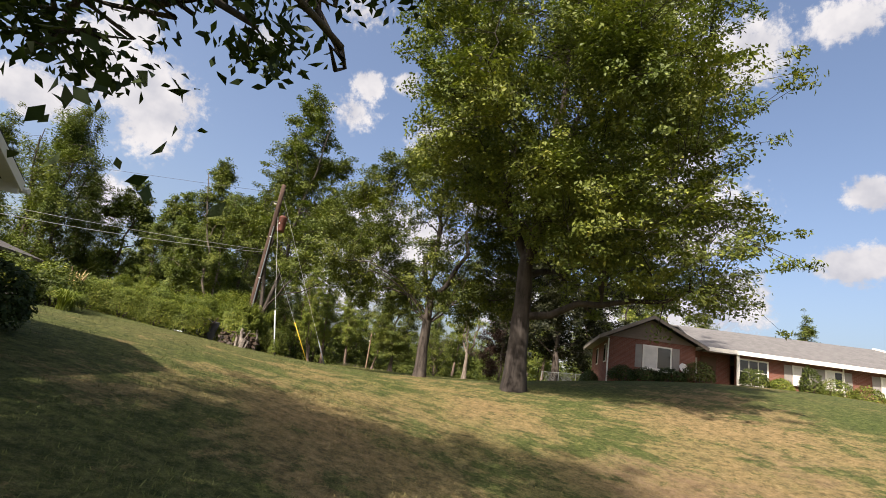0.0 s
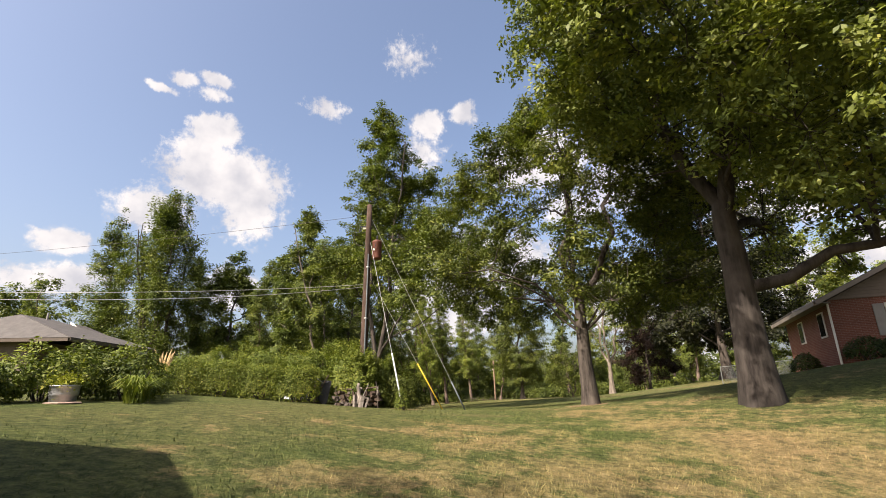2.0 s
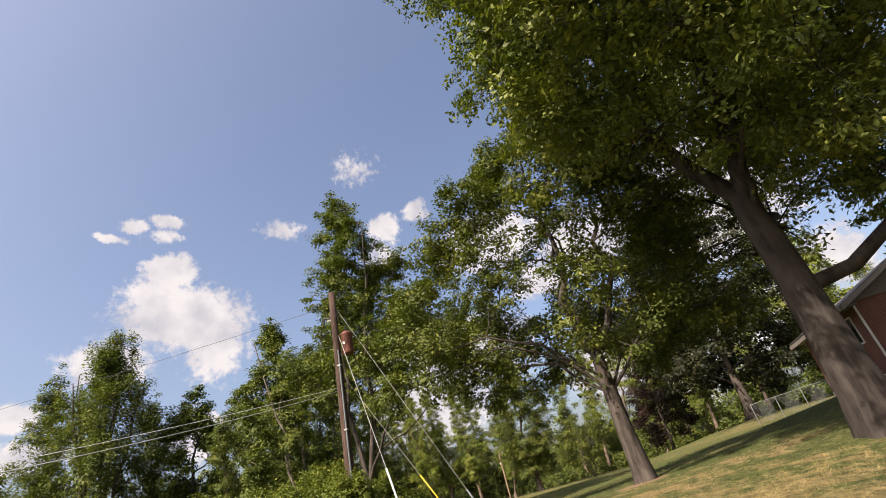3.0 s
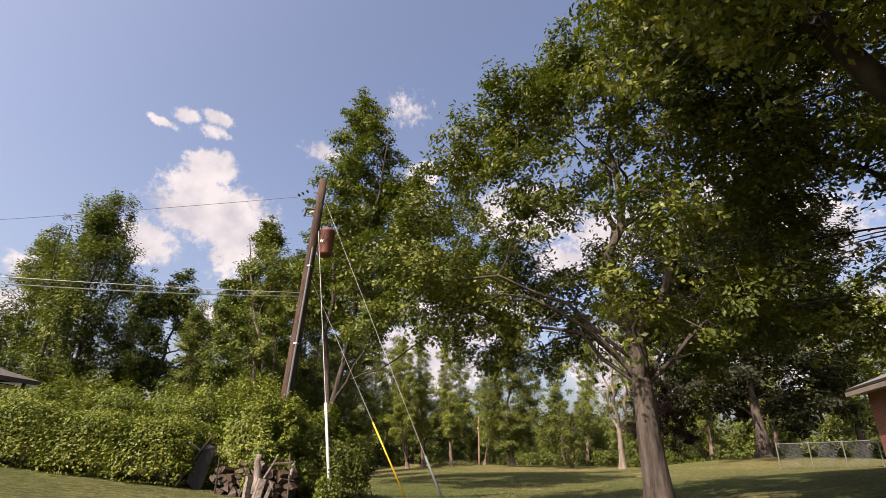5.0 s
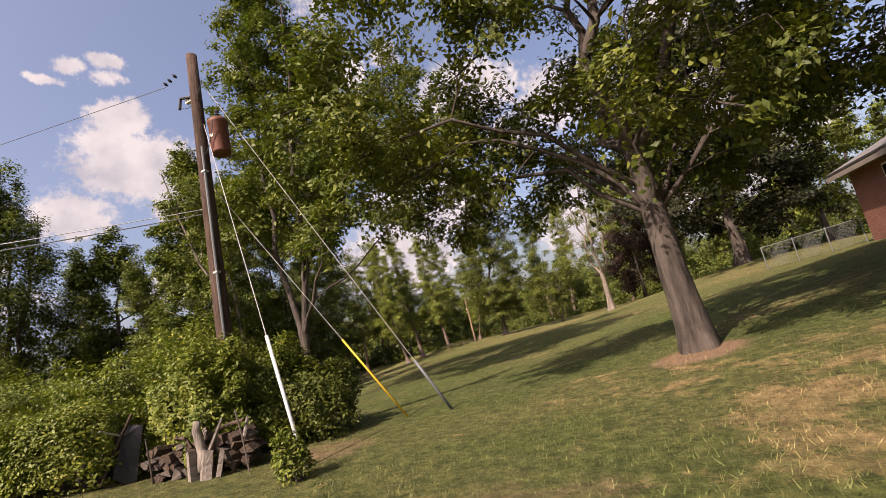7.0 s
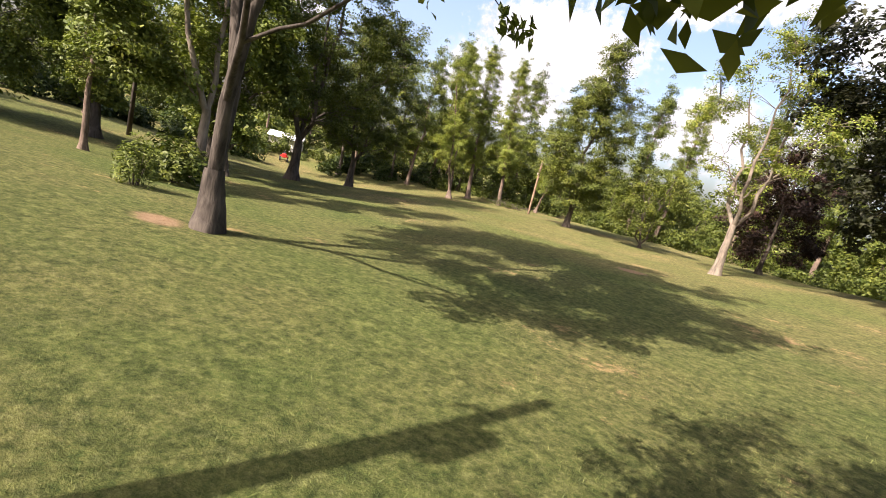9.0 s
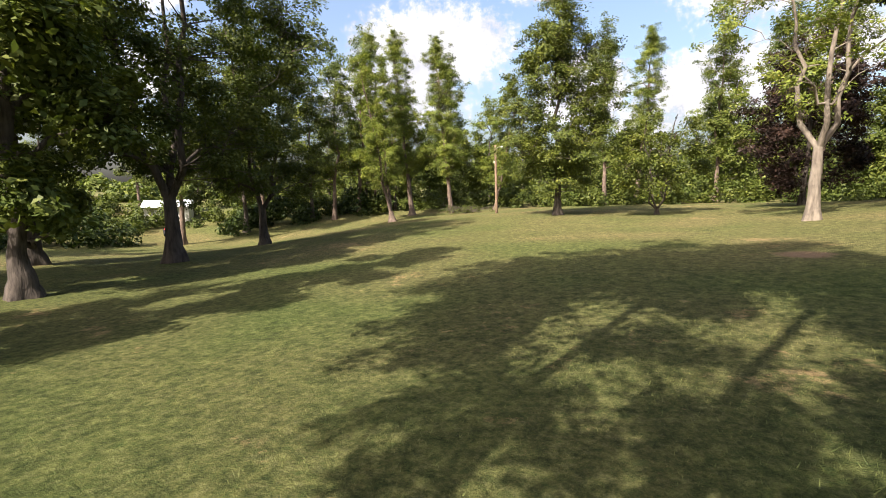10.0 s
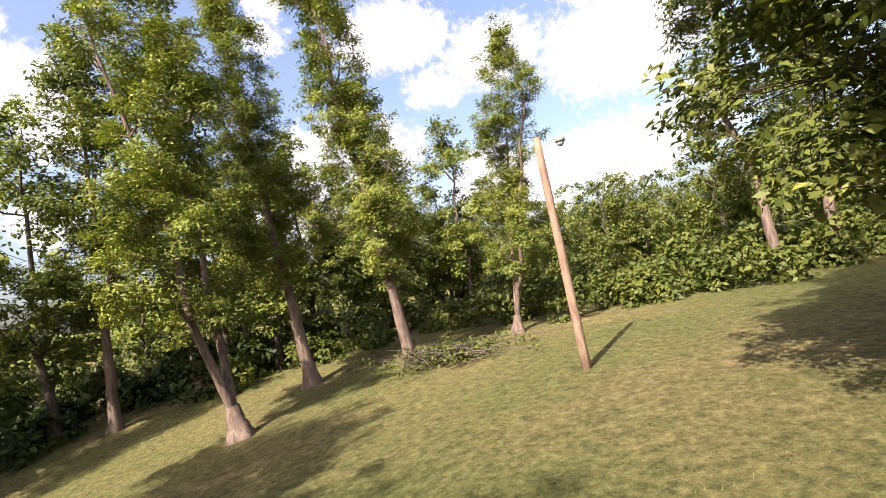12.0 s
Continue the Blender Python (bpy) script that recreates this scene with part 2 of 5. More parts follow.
def leaves(rng, centres, count, blob, size, droop=0.0, slim=0.5, flat=0.6, crown_mid=None):
    """Leaf blades in clumps round the twig ends, each a folded diamond."""
    n = len(centres) * count
    p = np.repeat(centres, count, 0) + np.clip(rng.normal(size=(n, 3)), -1.7, 1.7) * np.array([1, 1, flat]) * (np.repeat(blob, count)[:, None] if np.ndim(blob) else blob)
    nrm = rng.normal(size=(n, 3)) * 0.7 + (0, 0, 0.75)
    if crown_mid is not None:
        # blades face outward from their bough
        o = p - (np.repeat(crown_mid, count, 0) if np.ndim(crown_mid) > 1 else crown_mid)
        nrm = nrm * 0.75 + 0.85 * o / (np.linalg.norm(o, axis=1)[:, None] + 1e-6)
    nrm /= np.linalg.norm(nrm, axis=1)[:, None]
    d = rng.normal(size=(n, 3)) + (0, 0, -droop)
    d -= nrm * (d * nrm).sum(1)[:, None]
    d /= np.linalg.norm(d, axis=1)[:, None] + 1e-9
    s = np.cross(nrm, d)
    ln = size * rng.uniform(0.6, 1.3, (n, 1))
    w = ln * slim
    a, tip = p - d * ln * 0.5, p + d * ln * 0.5 - nrm * ln * 0.12
    v = np.stack([a, p + s * w * 0.5 + nrm * ln * 0.06, tip, p - s * w * 0.5 + nrm * ln * 0.06], 1).reshape(-1, 3)
    return v, np.arange(4 * n).reshape(-1, 4)


def round_profile(h):
    return np.sqrt(np.clip(1 - (2 * h - 0.85) ** 2 / 1.35, 0.02, 1))


def oval_profile(h):
    return np.clip(np.sin(np.pi * np.clip(h * 0.90 + 0.08, 0, 1)) ** 0.75, 0.06, 1)


def spire_profile(h):
    return np.clip(np.clip(1.06 - h, 0, 1) ** 0.62 * np.clip(h * 4 + 0.45, 0, 1), 0.10, 1)


def feather_profile(h):
    return np.clip((0.75 + 0.25 * np.sin(h * 11.0)) * np.clip(1.08 - h, 0, 1) ** 0.45 * np.clip(h * 3 + 0.4, 0, 1), 0.14, 1)


def tree(name, seed, tall, base, spread_, radius, profile, bark, leaf, clumps, per, blob, size, stems=1, fork=None, lean=(0.0, 0.0), boughs=40,
         shift=(0.0, 0.0), slim=0.5, droop=0.0, flare=1.6, lump=0.3, fork_gap=0.12, low=(), flat=0.6, fork_dir=None, up=1.0, lobe=0.26, skirt=(0.0, 0.0),
         extra=(), core=0.14, top_lobe=1.0, hollow=0.4):
    """A tree at the origin: trunk, stems, a limb to every bough, and a lobe of leafy clumps round each bough's end.
    base: where the crown begins; spread_: its radius; up: how far lobes sweep upward; skirt: the side on which it hangs lower; extra: more boughs (x, y, z, radius)."""
    rng = np.random.default_rng(seed)
    root = new(name)
    fork = fork or base
    k = rng.uniform(0, 6.28, 6)
    # boughs spread through an uneven envelope
    h = (np.arange(boughs) + rng.uniform(0, 1, boughs)) / boughs
    ang = np.arange(boughs) * 2.39996 + rng.uniform(-0.5, 0.5, boughs) + k[0]
    uneven = 1 + lump * (np.sin(2 * ang + 5 * h + k[1]) * 0.6 + np.sin(3 * ang - 9 * h + k[2]) * 0.5)
    lr = spread_ * lobe * rng.uniform(0.6, 1.45, boughs) * (0.55 + 0.45 * profile(h)) * (1 + (top_lobe - 1) * h)
    rad = np.clip(spread_ * profile(h) * uneven - lr * 0.8, 0, None) * rng.uniform(0.35, 1, boughs) ** hollow
    top, off = np.array([lean[0] * tall, lean[1] * tall]), np.array(shift, float)
    foot = base - (skirt[0] * np.cos(ang) + skirt[1] * np.sin(ang))
    bc = np.stack([np.cos(ang) * rad, np.sin(ang) * rad, foot + h * (tall - lr * up * 0.7 - foot)], 1)
    bc[:, :2] += top * (bc[:, 2:3] / tall) + off
    if len(extra):
        e = np.array(extra, float)
        bc, lr = np.concatenate([bc, e[:, :3]]), np.concatenate([lr, e[:, 3]])
    mid = np.array([top[0] * 0.7 + off[0], top[1] * 0.7 + off[1], base + (tall - base) * 0.45])
    wood, nodes, nrad = [], [], []

    def add(p, r, sides):
        wood.append(tube(p, r, sides))
        nodes.extend(p)
        nrad.extend(r)

    def wobble(p, amount):
        p = p.copy()
        p[1:-1] += rng.normal(size=(len(p) - 2, 3)) * amount
        return p

    tp = np.array([[top[0] * z / tall, top[1] * z / tall, z] for z in np.linspace(0, fork, 9)])
    tr = radius * (1 - 0.35 * np.linspace(0, 1, 9)) * (1 + (flare - 1) * np.exp(-np.linspace(0, fork, 9) / (radius * 1.2)))
    tp[0, 2] = -0.3
    v, f = tube(wobble(tp, radius * 0.06), tr, 20)
    toes = np.exp(-np.clip(v[:, 2], 0, None) / (radius * 1.1)) * (flare - 1) * 0.5
    turn = np.arctan2(v[:, 1], v[:, 0])
    v[:, :2] *= (1 + toes * (np.sin(5 * turn + k[3]) * 0.6 + np.sin(3 * turn + k[4]) * 0.5))[:, None]
    wood.append((v, f))
    nodes.extend(tp[5:])
    nrad.extend(tr[5:])
    joint = tp[-1]
    if stems == 1:
        crownline = wobble(bend(joint, (top[0] * 0.9 + off[0] * 0.8, top[1] * 0.9 + off[1] * 0.8, tall * 0.9), 0, 10), spread_ * 0.04)
        add(crownline, np.linspace(tr[-1], 0.03, 10), 8)
    else:
        for s in range(stems):
            a = 2 * np.pi * s / stems + (k[0] if fork_dir is None else radians(fork_dir))
            end = np.array([top[0] + off[0] + math.cos(a) * spread_ * 0.4, top[1] + off[1] + math.sin(a) * spread_ * 0.4, tall * rng.uniform(0.75, 0.9)])
            path = bend(joint - (0, 0, 0.2), end, 0, 10)
            path[1:4, :2] += np.array([math.cos(a), math.sin(a)]) * fork_gap
            add(wobble(path, 0.12), np.linspace(tr[-1] * 0.74, 0.03, 10), 10)
    lows = []
    for bearing, reach, hh in low:
        a = radians(bearing)
        s = np.array([top[0] * hh / tall, top[1] * hh / tall, hh])
        e = s + (math.sin(a) * reach, math.cos(a) * reach, reach * 0.22)
        p = wobble(bend(s, e, reach * 0.1, 8), 0.15)
        add(p, np.linspace(radius * 0.40, 0.04, 8), 8)
        lows.append(p[5:])
    for i in np.argsort(bc[:, 2]):
        near = np.array(nodes)
        reach = np.hypot(*(near[:, :2] - bc[i, :2]).T)
        ok = near[:, 2] < bc[i, 2] - 0.3 * reach
        idx = np.where(ok)[0] if ok.any() else np.arange(len(near))
        j = idx[np.argmin(np.linalg.norm(near[idx] - bc[i], axis=1))]
        low_bough = bc[i, 2] < fork + 1.8 and reach[j] > 1.2
        p = wobble(bend(near[j], bc[i] + (0, 0, lr[i] * 0.3 * up), rng.uniform(-0.2, 0.5) + (1.3 if low_bough else 0.0), 7), 0.10)
        add(p, np.linspace(min(nrad[j] * 0.62, radius * (0.2 if low_bough else 0.42)), 0.02, 7), 6)
    # leafy clumps strung along shoots that fan out from each bough's end
    share = lr**2 / (lr**2).sum()
    which = rng.choice(len(bc), clumps, p=share)
    shoots = rng.normal(size=(len(bc), 11, 3)) + (0, 0, 0.3 + 0.8 * (up - 1))
    shoots /= np.linalg.norm(shoots, axis=2)[:, :, None]
    reach = rng.uniform(0.6, 1.75, (len(bc), 11))
    pick = rng.integers(0, 11, clumps)
    far = rng.uniform(0.02, 1, clumps) ** 0.6
    o = shoots[which, pick] * (lr[which] * far * reach[which, pick])[:, None]
    o[:, 2] = np.where(o[:, 2] > 0, o[:, 2] * up, o[:, 2] * 0.8)
    o += rng.normal(size=o.shape) * (lr[which] * 0.12)[:, None]
    puff = blob * (1.2 - 0.65 * far)
    c, hub = bc[which] + o, bc[which] - (0, 0, 1) * (lr[which] * 0.4)[:, None]
    if lows:
        lows = np.concatenate(lows)
        c = np.concatenate([c, np.repeat(lows, 5, 0) + rng.normal(size=(len(lows) * 5, 3)) * 0.6])
        hub = np.concatenate([hub, np.repeat(lows, 5, 0) - (0, 0, 0.5)])
        puff = np.concatenate([puff, np.full(len(lows) * 5, blob)])
    near, nr = np.array(nodes), np.array(nrad)
    for i in range(len(c)):
        q = np.linalg.norm(near - c[i], axis=1) + 0.8 * np.clip(near[:, 2] - c[i, 2], 0, None)
        j = int(np.argmin(q))
        if q[j] > 0.3:
            wood.append(tube(bend(near[j], c[i], 0.1, 3), np.linspace(min(nr[j] * 0.5, 0.045), 0.008, 3), 3))
    v, f = join(wood)
    mesh_object("trunk", v, f, bark, root, True)
    crown = [leaves(rng, c, per, puff, size, droop, slim, flat, hub)]
    if core:
        # shaded inner sprays, larger and fewer
        inner = bc[rng.choice(len(bc), int(len(c) * core), p=share)] + rng.normal(size=(int(len(c) * core), 3)) * spread_ * lobe * 0.35
        inner[:, :2] = mid[:2] + (inner[:, :2] - mid[:2]) * 0.78
        crown.append(leaves(rng, inner, 30, blob * 1.4, size * 1.15, droop, 0.6, 0.8, mid))
    v, f = join(crown)
    mesh_object("crown", v, f, leaf, root)
    return root


def plant(ob, x, y, turn=0.0, scale=1.0, sink=0.0):
    ob.matrix_basis = pose(x, y, float(height(x, y)) - sink, 0, 0, turn) @ Matrix.Scale(scale, 4)
    return ob


def again(ob, x, y, turn=0.0, scale=1.0):
    o = copy_thing(ob, pose(x, y, float(height(x, y)), 0, 0, turn))
    o.scale = (scale, scale, scale)
    return o

# ---- the large trees ----
oak = plant(tree("oak_tree", 11, 21.4, 5.8, 8.2, 0.43, round_profile, OAK_BARK, OAK_LEAF, 4500, 58, 0.28, 0.155, stems=3, fork=5.4, boughs=95, hollow=0.35,
                 low=((95, 7, 2.9), (20, 6, 4.6)), fork_gap=0.45, flare=1.3, shift=(0.6, -0.8), lump=0.2, skirt=(2.4, -0.8), lobe=0.205, core=0.18,
                 extra=((4, -1, 9, 2.2), (6, -2, 9.5, 2.2), (7.5, 0, 8, 2.2), (5, -4, 10, 2.2), (3, -3, 12, 2.2), (6.5, 2, 6, 2), (8.5, 3, 5, 1.8), (4.5, 1, 6.8, 1.8), (2, 1, 8.5, 1.8),
                        (3, -5, 9, 2.2), (5, -6, 10, 2.2), (1, -5, 11, 2.2), (3, -7, 11, 2.2), (2, -2, 14, 2.2), (0.5, -3, 8.5, 1.8), (2, -4, 7.4, 1.6), (5, -3, 7, 1.8),
                        (0.2, 0.5, 8, 1.6), (2, -0.5, 8.8, 1.7), (2.2, 0, 6.2, 1.6), (3.3, -1, 7.6, 1.7), (0.6, -2.5, 8.5, 1.5), (1.4, -3, 6.6, 1.3), (-0.5, -2, 10, 1.6),
                        (0, 2, 16, 2.3), (2, 3, 17, 2.3), (4, 2, 16, 2.3), (6, 2, 15, 2.3), (-2, 2, 14.5, 2.2), (3, 4, 14, 2.2), (6, 4, 13, 2.2), (1, 5, 12.5, 2), (4, 0, 19, 2.3), (1, 0, 19, 2.2),
                        (-2.5, -0.5, 8.3, 1.5), (-1.5, -2, 8.2, 1.4), (-3, -2.5, 9, 1.5), (-1, 0.8, 9.5, 1.6), (2.5, 3, 8, 1.8), (4, 3, 9, 1.8), (5.5, 2.5, 8.5, 1.8), (3, 2, 10.5, 1.8), (6.5, 4, 8, 1.8), (1.5, 3.5, 10, 1.8), (4, 5, 11, 2), (2, 6, 13, 2), (-1.8, -4.6, 7.8, 1.5), (-1.2, -6, 8.2, 1.5), (-0.5, -4, 7.2, 1.3), (-2.6, -5.6, 8.8, 1.4),
                        (2, 7.5, 9.5, 2), (3.5, 8, 8.5, 2), (5, 7, 8, 2), (1, 6.5, 11, 2), (4, 9, 9, 1.8), (6, 8.5, 7.2, 1.8), (7.5, 6.5, 7, 1.8),
                        (0.5, -2.5, 5.6, 1.1), (1.5, -3, 5.3, 1.2), (2.5, -2.5, 5.1, 1.2), (-0.5, -1.5, 6.2, 1.0), (3.5, -2, 4.9, 1.2), (1.5, -1.2, 5.5, 1.1), (3, -4.5, 6, 1.3), (1, -5, 6.6, 1.2), (4.5, -3.5, 5.6, 1.2))), 2.4, 22.2)
tagged(oak, "massive old oak tree with a thick grey trunk and broad crown", "tree", "lawn trees")
gum = plant(tree("sweetgum_tree", 23, 14.2, 3.7, 4.7, 0.29, round_profile, GREY_BARK, GUM_LEAF, 1500, 60, 0.25, 0.138, stems=3, fork=4.1, boughs=50, hollow=0.3,
                 fork_gap=0.5, flare=1.35, shift=(0.9, 0.5), lump=0.3, lean=(-0.02, 0.0), lobe=0.215, core=0.1,
                 extra=((-5.3, -2.5, 5.8, 1.2), (-5.0, -2.5, 7.0, 1.1), (-4.0, -2.0, 8.2, 1.1), (-3.0, -1.8, 9.2, 1.1), (-4.5, -2.3, 4.6, 1.1), (-3.5, -1.5, 4.2, 1.0), (-2, -2.5, 7.6, 1.4), (0, -3, 9, 1.4), (-1, -2, 11, 1.4),
                        (-3.5, -0.5, 4.7, 1.1), (-4.8, 0, 5.1, 1.1), (-2.4, 1, 4.6, 1.0), (-3.5, 1.5, 6, 1.2), (2.5, -1.5, 4.2, 1.1), (3.8, -0.5, 3.9, 1.1), (3, 1.5, 4.5, 1.1), (-5.2, 1.0, 6.5, 1.1),
                        (-4.8, 0.5, 4.0, 1.0), (-4, 1, 3.7, 0.9), (-5.0, 0.5, 5.2, 1.0), (-2.7, 1.4, 3.6, 0.8), (-1.7, 1.7, 3.8, 0.8), (1.4, 1.5, 3.4, 0.7), (2.3, 1.4, 3.9, 0.9), (4.2, -0.2, 3.6, 0.9))), -2.5, 26.4)
tagged(gum, "tall tree with forked pale limbs and bare soil round its base", "tree", "lawn trees")
twin = plant(tree("silver_maple_tree", 31, 20.2, 6.2, 4.8, 0.33, spire_profile, GREY_BARK, MAPLE_LEAF, 1900, 62, 0.27, 0.17, stems=2, fork=1.4, boughs=34,
                  fork_gap=0.25, flare=1.3, shift=(0.4, 0.3), fork_dir=162, lump=0.25, up=1.4, droop=-0.5,
                  extra=((-1, 4, 11, 1.6), (-3, 3, 10, 1.5), (1, 5, 12, 1.6), (-4, 1.5, 9.5, 1.4), (-2, 5, 9, 1.5), (2.5, 4.5, 10, 1.5), (-4.5, 3.5, 11.5, 1.4), (0, 3, 14, 1.5), (5, 0, 11, 1.5), (6.5, 1, 9.5, 1.5), (5, 2.5, 13, 1.5), (3, 1, 14, 1.6), (7, -0.5, 7.5, 1.3), (8, 0.5, 9, 1.3), (3.5, -1, 7, 1.1), (5, -1.8, 6.5, 1.1), (4.5, -0.5, 9, 1.1), (5.5, -2.5, 8.5, 1.0), (3, 0.5, 11, 1.2), (6.2, -1, 5.6, 1.1), (4, -2.6, 5.4, 1.2), (2.5, -2, 8.5, 1.3), (6, 1, 8, 1.3), (4.5, 2, 10, 1.3), (-3.5, 1, 8.5, 1.6), (-4.5, 2.5, 10, 1.6), (-3, 3.5, 12, 1.6), (-2, 2, 8, 1.5), (-4, 4, 9, 1.5), (-1.5, 4, 13.5, 1.6))), -16.2, 32.5)
tagged(twin, "tall tree with two stems rising beside the utility pole", "tree", "lawn trees")
third = plant(tree("tall_maple_tree", 37, 16.6, 3.2, 3.4, 0.24, spire_profile, PALE_BARK, MAPLE_LEAF, 620, 56, 0.30, 0.19, stems=2, fork=3.0, boughs=20, fork_gap=0.25, lump=0.3, up=1.5, shift=(-1.5, -0.8)), -24.4, 37.3)
tagged(third, "slender tree with a pale forked trunk behind the hedge", "tree", "lawn trees")
maple = plant(tree("broad_maple_tree", 41, 18.6, 1.6, 6.3, 0.4, spire_profile, DARK_BARK, MAPLE_LEAF, 1200, 60, 0.34, 0.24, boughs=46, stems=5, fork=2.0, lump=0.3, droop=-1.4, flat=1.3, slim=0.36, up=1.8, lobe=0.26), -39.8, 33.2)
tagged(maple, "broad dense tree with upswept pointed top", "tree", "lawn trees")
maple2 = plant(tree("round_maple_tree", 43, 15.0, 1.5, 3.3, 0.35, oval_profile, DARK_BARK, MAPLE_LEAF, 560, 50, 0.36, 0.26, boughs=22, lump=0.3, up=1.4), -37.0, 39.0)
tagged(maple2, "dark leafy tree beside the broad maple", "tree", "lawn trees")
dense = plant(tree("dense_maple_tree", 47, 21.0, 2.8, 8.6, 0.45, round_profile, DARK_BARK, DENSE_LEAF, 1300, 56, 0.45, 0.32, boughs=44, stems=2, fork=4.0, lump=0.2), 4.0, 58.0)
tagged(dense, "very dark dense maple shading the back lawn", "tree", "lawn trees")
shade = plant(tree("shade_tree", 53, 18.5, 4.4, 7.0, 0.38, round_profile, DARK_BARK, SHRUB_LEAF, 1500, 60, 0.34, 0.19, boughs=46, core=0.08, shift=(0.3, -0.3), stems=3, fork=3.0, fork_gap=0.4, lump=0.3), -33.2, 50.0)
tagged(shade, "large dark shade tree with spreading limbs", "tree", "lawn trees")
again(shade, -36.6, 59.8, 25, 0.82)
walnut = plant(tree("lawn_tree", 59, 15.6, 2.1, 4.6, 0.27, spire_profile, DARK_BARK, GUM_LEAF, 1300, 60, 0.30, 0.16, boughs=50, lump=0.25, up=1.2, lobe=0.3), -17.8, 67.0)
tagged(walnut, "upright leafy tree on the open back lawn", "tree", "lawn trees")
crab = plant(tree("crabapple_tree", 61, 6.5, 1.4, 3.0, 0.13, round_profile, DARK_BARK, GUM_LEAF, 240, 54, 0.28, 0.17, stems=4, fork=0.5, boughs=22, fork_gap=0.3), -11.6, 67.0)
tagged(crab, "small many-stemmed crabapple tree on the lawn", "tree", "lawn trees")
bare = plant(tree("half_bare_tree", 67, 14.5, 4.5, 4.6, 0.26, oval_profile, PALE_BARK, LOCUST_LEAF, 420, 50, 0.30, 0.15, stems=3, fork=3.2, boughs=22, fork_gap=0.3, core=0), -6.0, 58.6)
tagged(bare, "half-bare tree with a pale trunk and thin foliage", "tree", "lawn trees")
copper = plant(tree("copper_beech_tree", 63, 10.5, 1.2, 3.4, 0.22, round_profile, DARK_BARK, COPPER_LEAF, 420, 56, 0.34, 0.2, boughs=26, lump=0.2, core=0.3), -3.2, 69.5)
tagged(copper, "rounded dark purple-leaved tree at the edge of the back lawn", "tree", "lawn trees")
near = plant(tree("yard_maple_tree", 79, 13.5, 4.0, 5.6, 0.25, round_profile, DARK_BARK, DARK_LEAF, 2600, 58, 0.19, 0.092, stems=2, fork=2.2, boughs=52, lump=0.15, flare=1.3, slim=0.42,
                  extra=((-1.25, 4.42, 2.92, 0.44), (-0.94, 4.49, 2.97, 0.44), (-0.63, 4.54, 3.08, 0.39), (-1.18, 4.52, 2.59, 0.24), (-0.91, 4.56, 2.72, 0.22), (-0.07, 4.66, 3.17, 0.34), (0.24, 4.73, 3.22, 0.34), (0.52, 4.81, 3.2, 0.3), (0.47, 4.88, 2.88, 0.17), (0.63, 4.79, 3.37, 0.3), (-0.04, 4.73, 2.94, 0.14), (-0.42, 4.55, 3.22, 0.25), (-0.53, 4.59, 2.97, 0.16), (0.32, 4.8, 3.04, 0.22), (-1.2, 4.39, 3.08, 0.44), (-0.27, 4.58, 3.26, 0.25)), shift=(-2.7, 0.2), core=0.5, low=((8, 4.2, 2.7),)), 2.0, 0.3)
tagged(near, "leafy yard tree hanging low over the front lawn", "tree", "lawn trees")

# ---- trees along the edge of the woods ----
locust = plant(tree("locust_tree", 71, 17.5, 3.0, 3.6, 0.3, feather_profile, LOCUST_BARK, LOCUST_LEAF, 820, 62, 0.27, 0.16, boughs=34, lean=(-0.13, 0.03), lump=0.3, slim=0.36, stems=2, fork=1.0, up=1.5, lobe=0.30, core=0.0), -33.8, 73.8)
tagged(locust, "tall feathery locust tree with leaning double trunk", "tree", "edge trees")
locust2 = plant(tree("locust_tree", 73, 18.5, 4.0, 3.3, 0.28, feather_profile, LOCUST_BARK, LOCUST_LEAF, 760, 62, 0.27, 0.16, boughs=32, lean=(-0.1, 0.02), lump=0.3, slim=0.36, up=1.5, lobe=0.32, core=0.0), -34.0, 78.8)
tagged(locust2, "tall feathery locust tree at the edge of the woods", "tree", "edge trees")
far_a = plant(tree("woodland_tree", 83, 15.0, 2.2, 3.8, 0.26, oval_profile, DARK_BARK, LOCUST_LEAF, 300, 40, 0.38, 0.26, boughs=22, lump=0.35, up=1.3, core=0.05), -45, 77)
tagged(far_a, "leafy woodland tree at the edge of the lawn", "tree", "woodland trees")
far_b = plant(tree("woodland_tree", 89, 17.5, 4.2, 3.7, 0.24, feather_profile, LOCUST_BARK, MAPLE_LEAF, 380, 42, 0.36, 0.24, boughs=22, lump=0.4, lean=(0.05, 0), up=1.4, lobe=0.30, slim=0.4, core=0.0), -42.6, 77.6)
tagged(far_b, "tall thin woodland tree with a bare lower trunk", "tree", "woodland trees")
far_c = plant(tree("woodland_tree", 97, 11.0, 0.8, 4.2, 0.22, round_profile, DARK_BARK, MAPLE_LEAF, 300, 40, 0.42, 0.30, boughs=22, lump=0.3), -20, 93, 0, 0.6)
tagged(far_c, "low spreading woodland tree, leafy to the ground", "tree", "woodland trees")
SPOTS = [(locust2, -29.6, 78.6, 60, 0.9), (locust, -25.6, 80.5, 200, 0.72), (far_b, -42.0, 81.8, 30, 1.1), (far_b, -15.3, 81.9, 110, 0.95), (locust2, -12.5, 83.4, 240, 0.9),
         (far_b, -49.0, 64.0, 80, 1.0), (far_a, -48.5, 71.0, 10, 1.1), (far_b, -44.5, 69.0, 300, 1.05), (far_a, -38.0, 83.0, 150, 0.8)]
for src, x, y, turn, k in SPOTS:
    again(src, x, y, turn, k)
rng = np.random.default_rng(5)
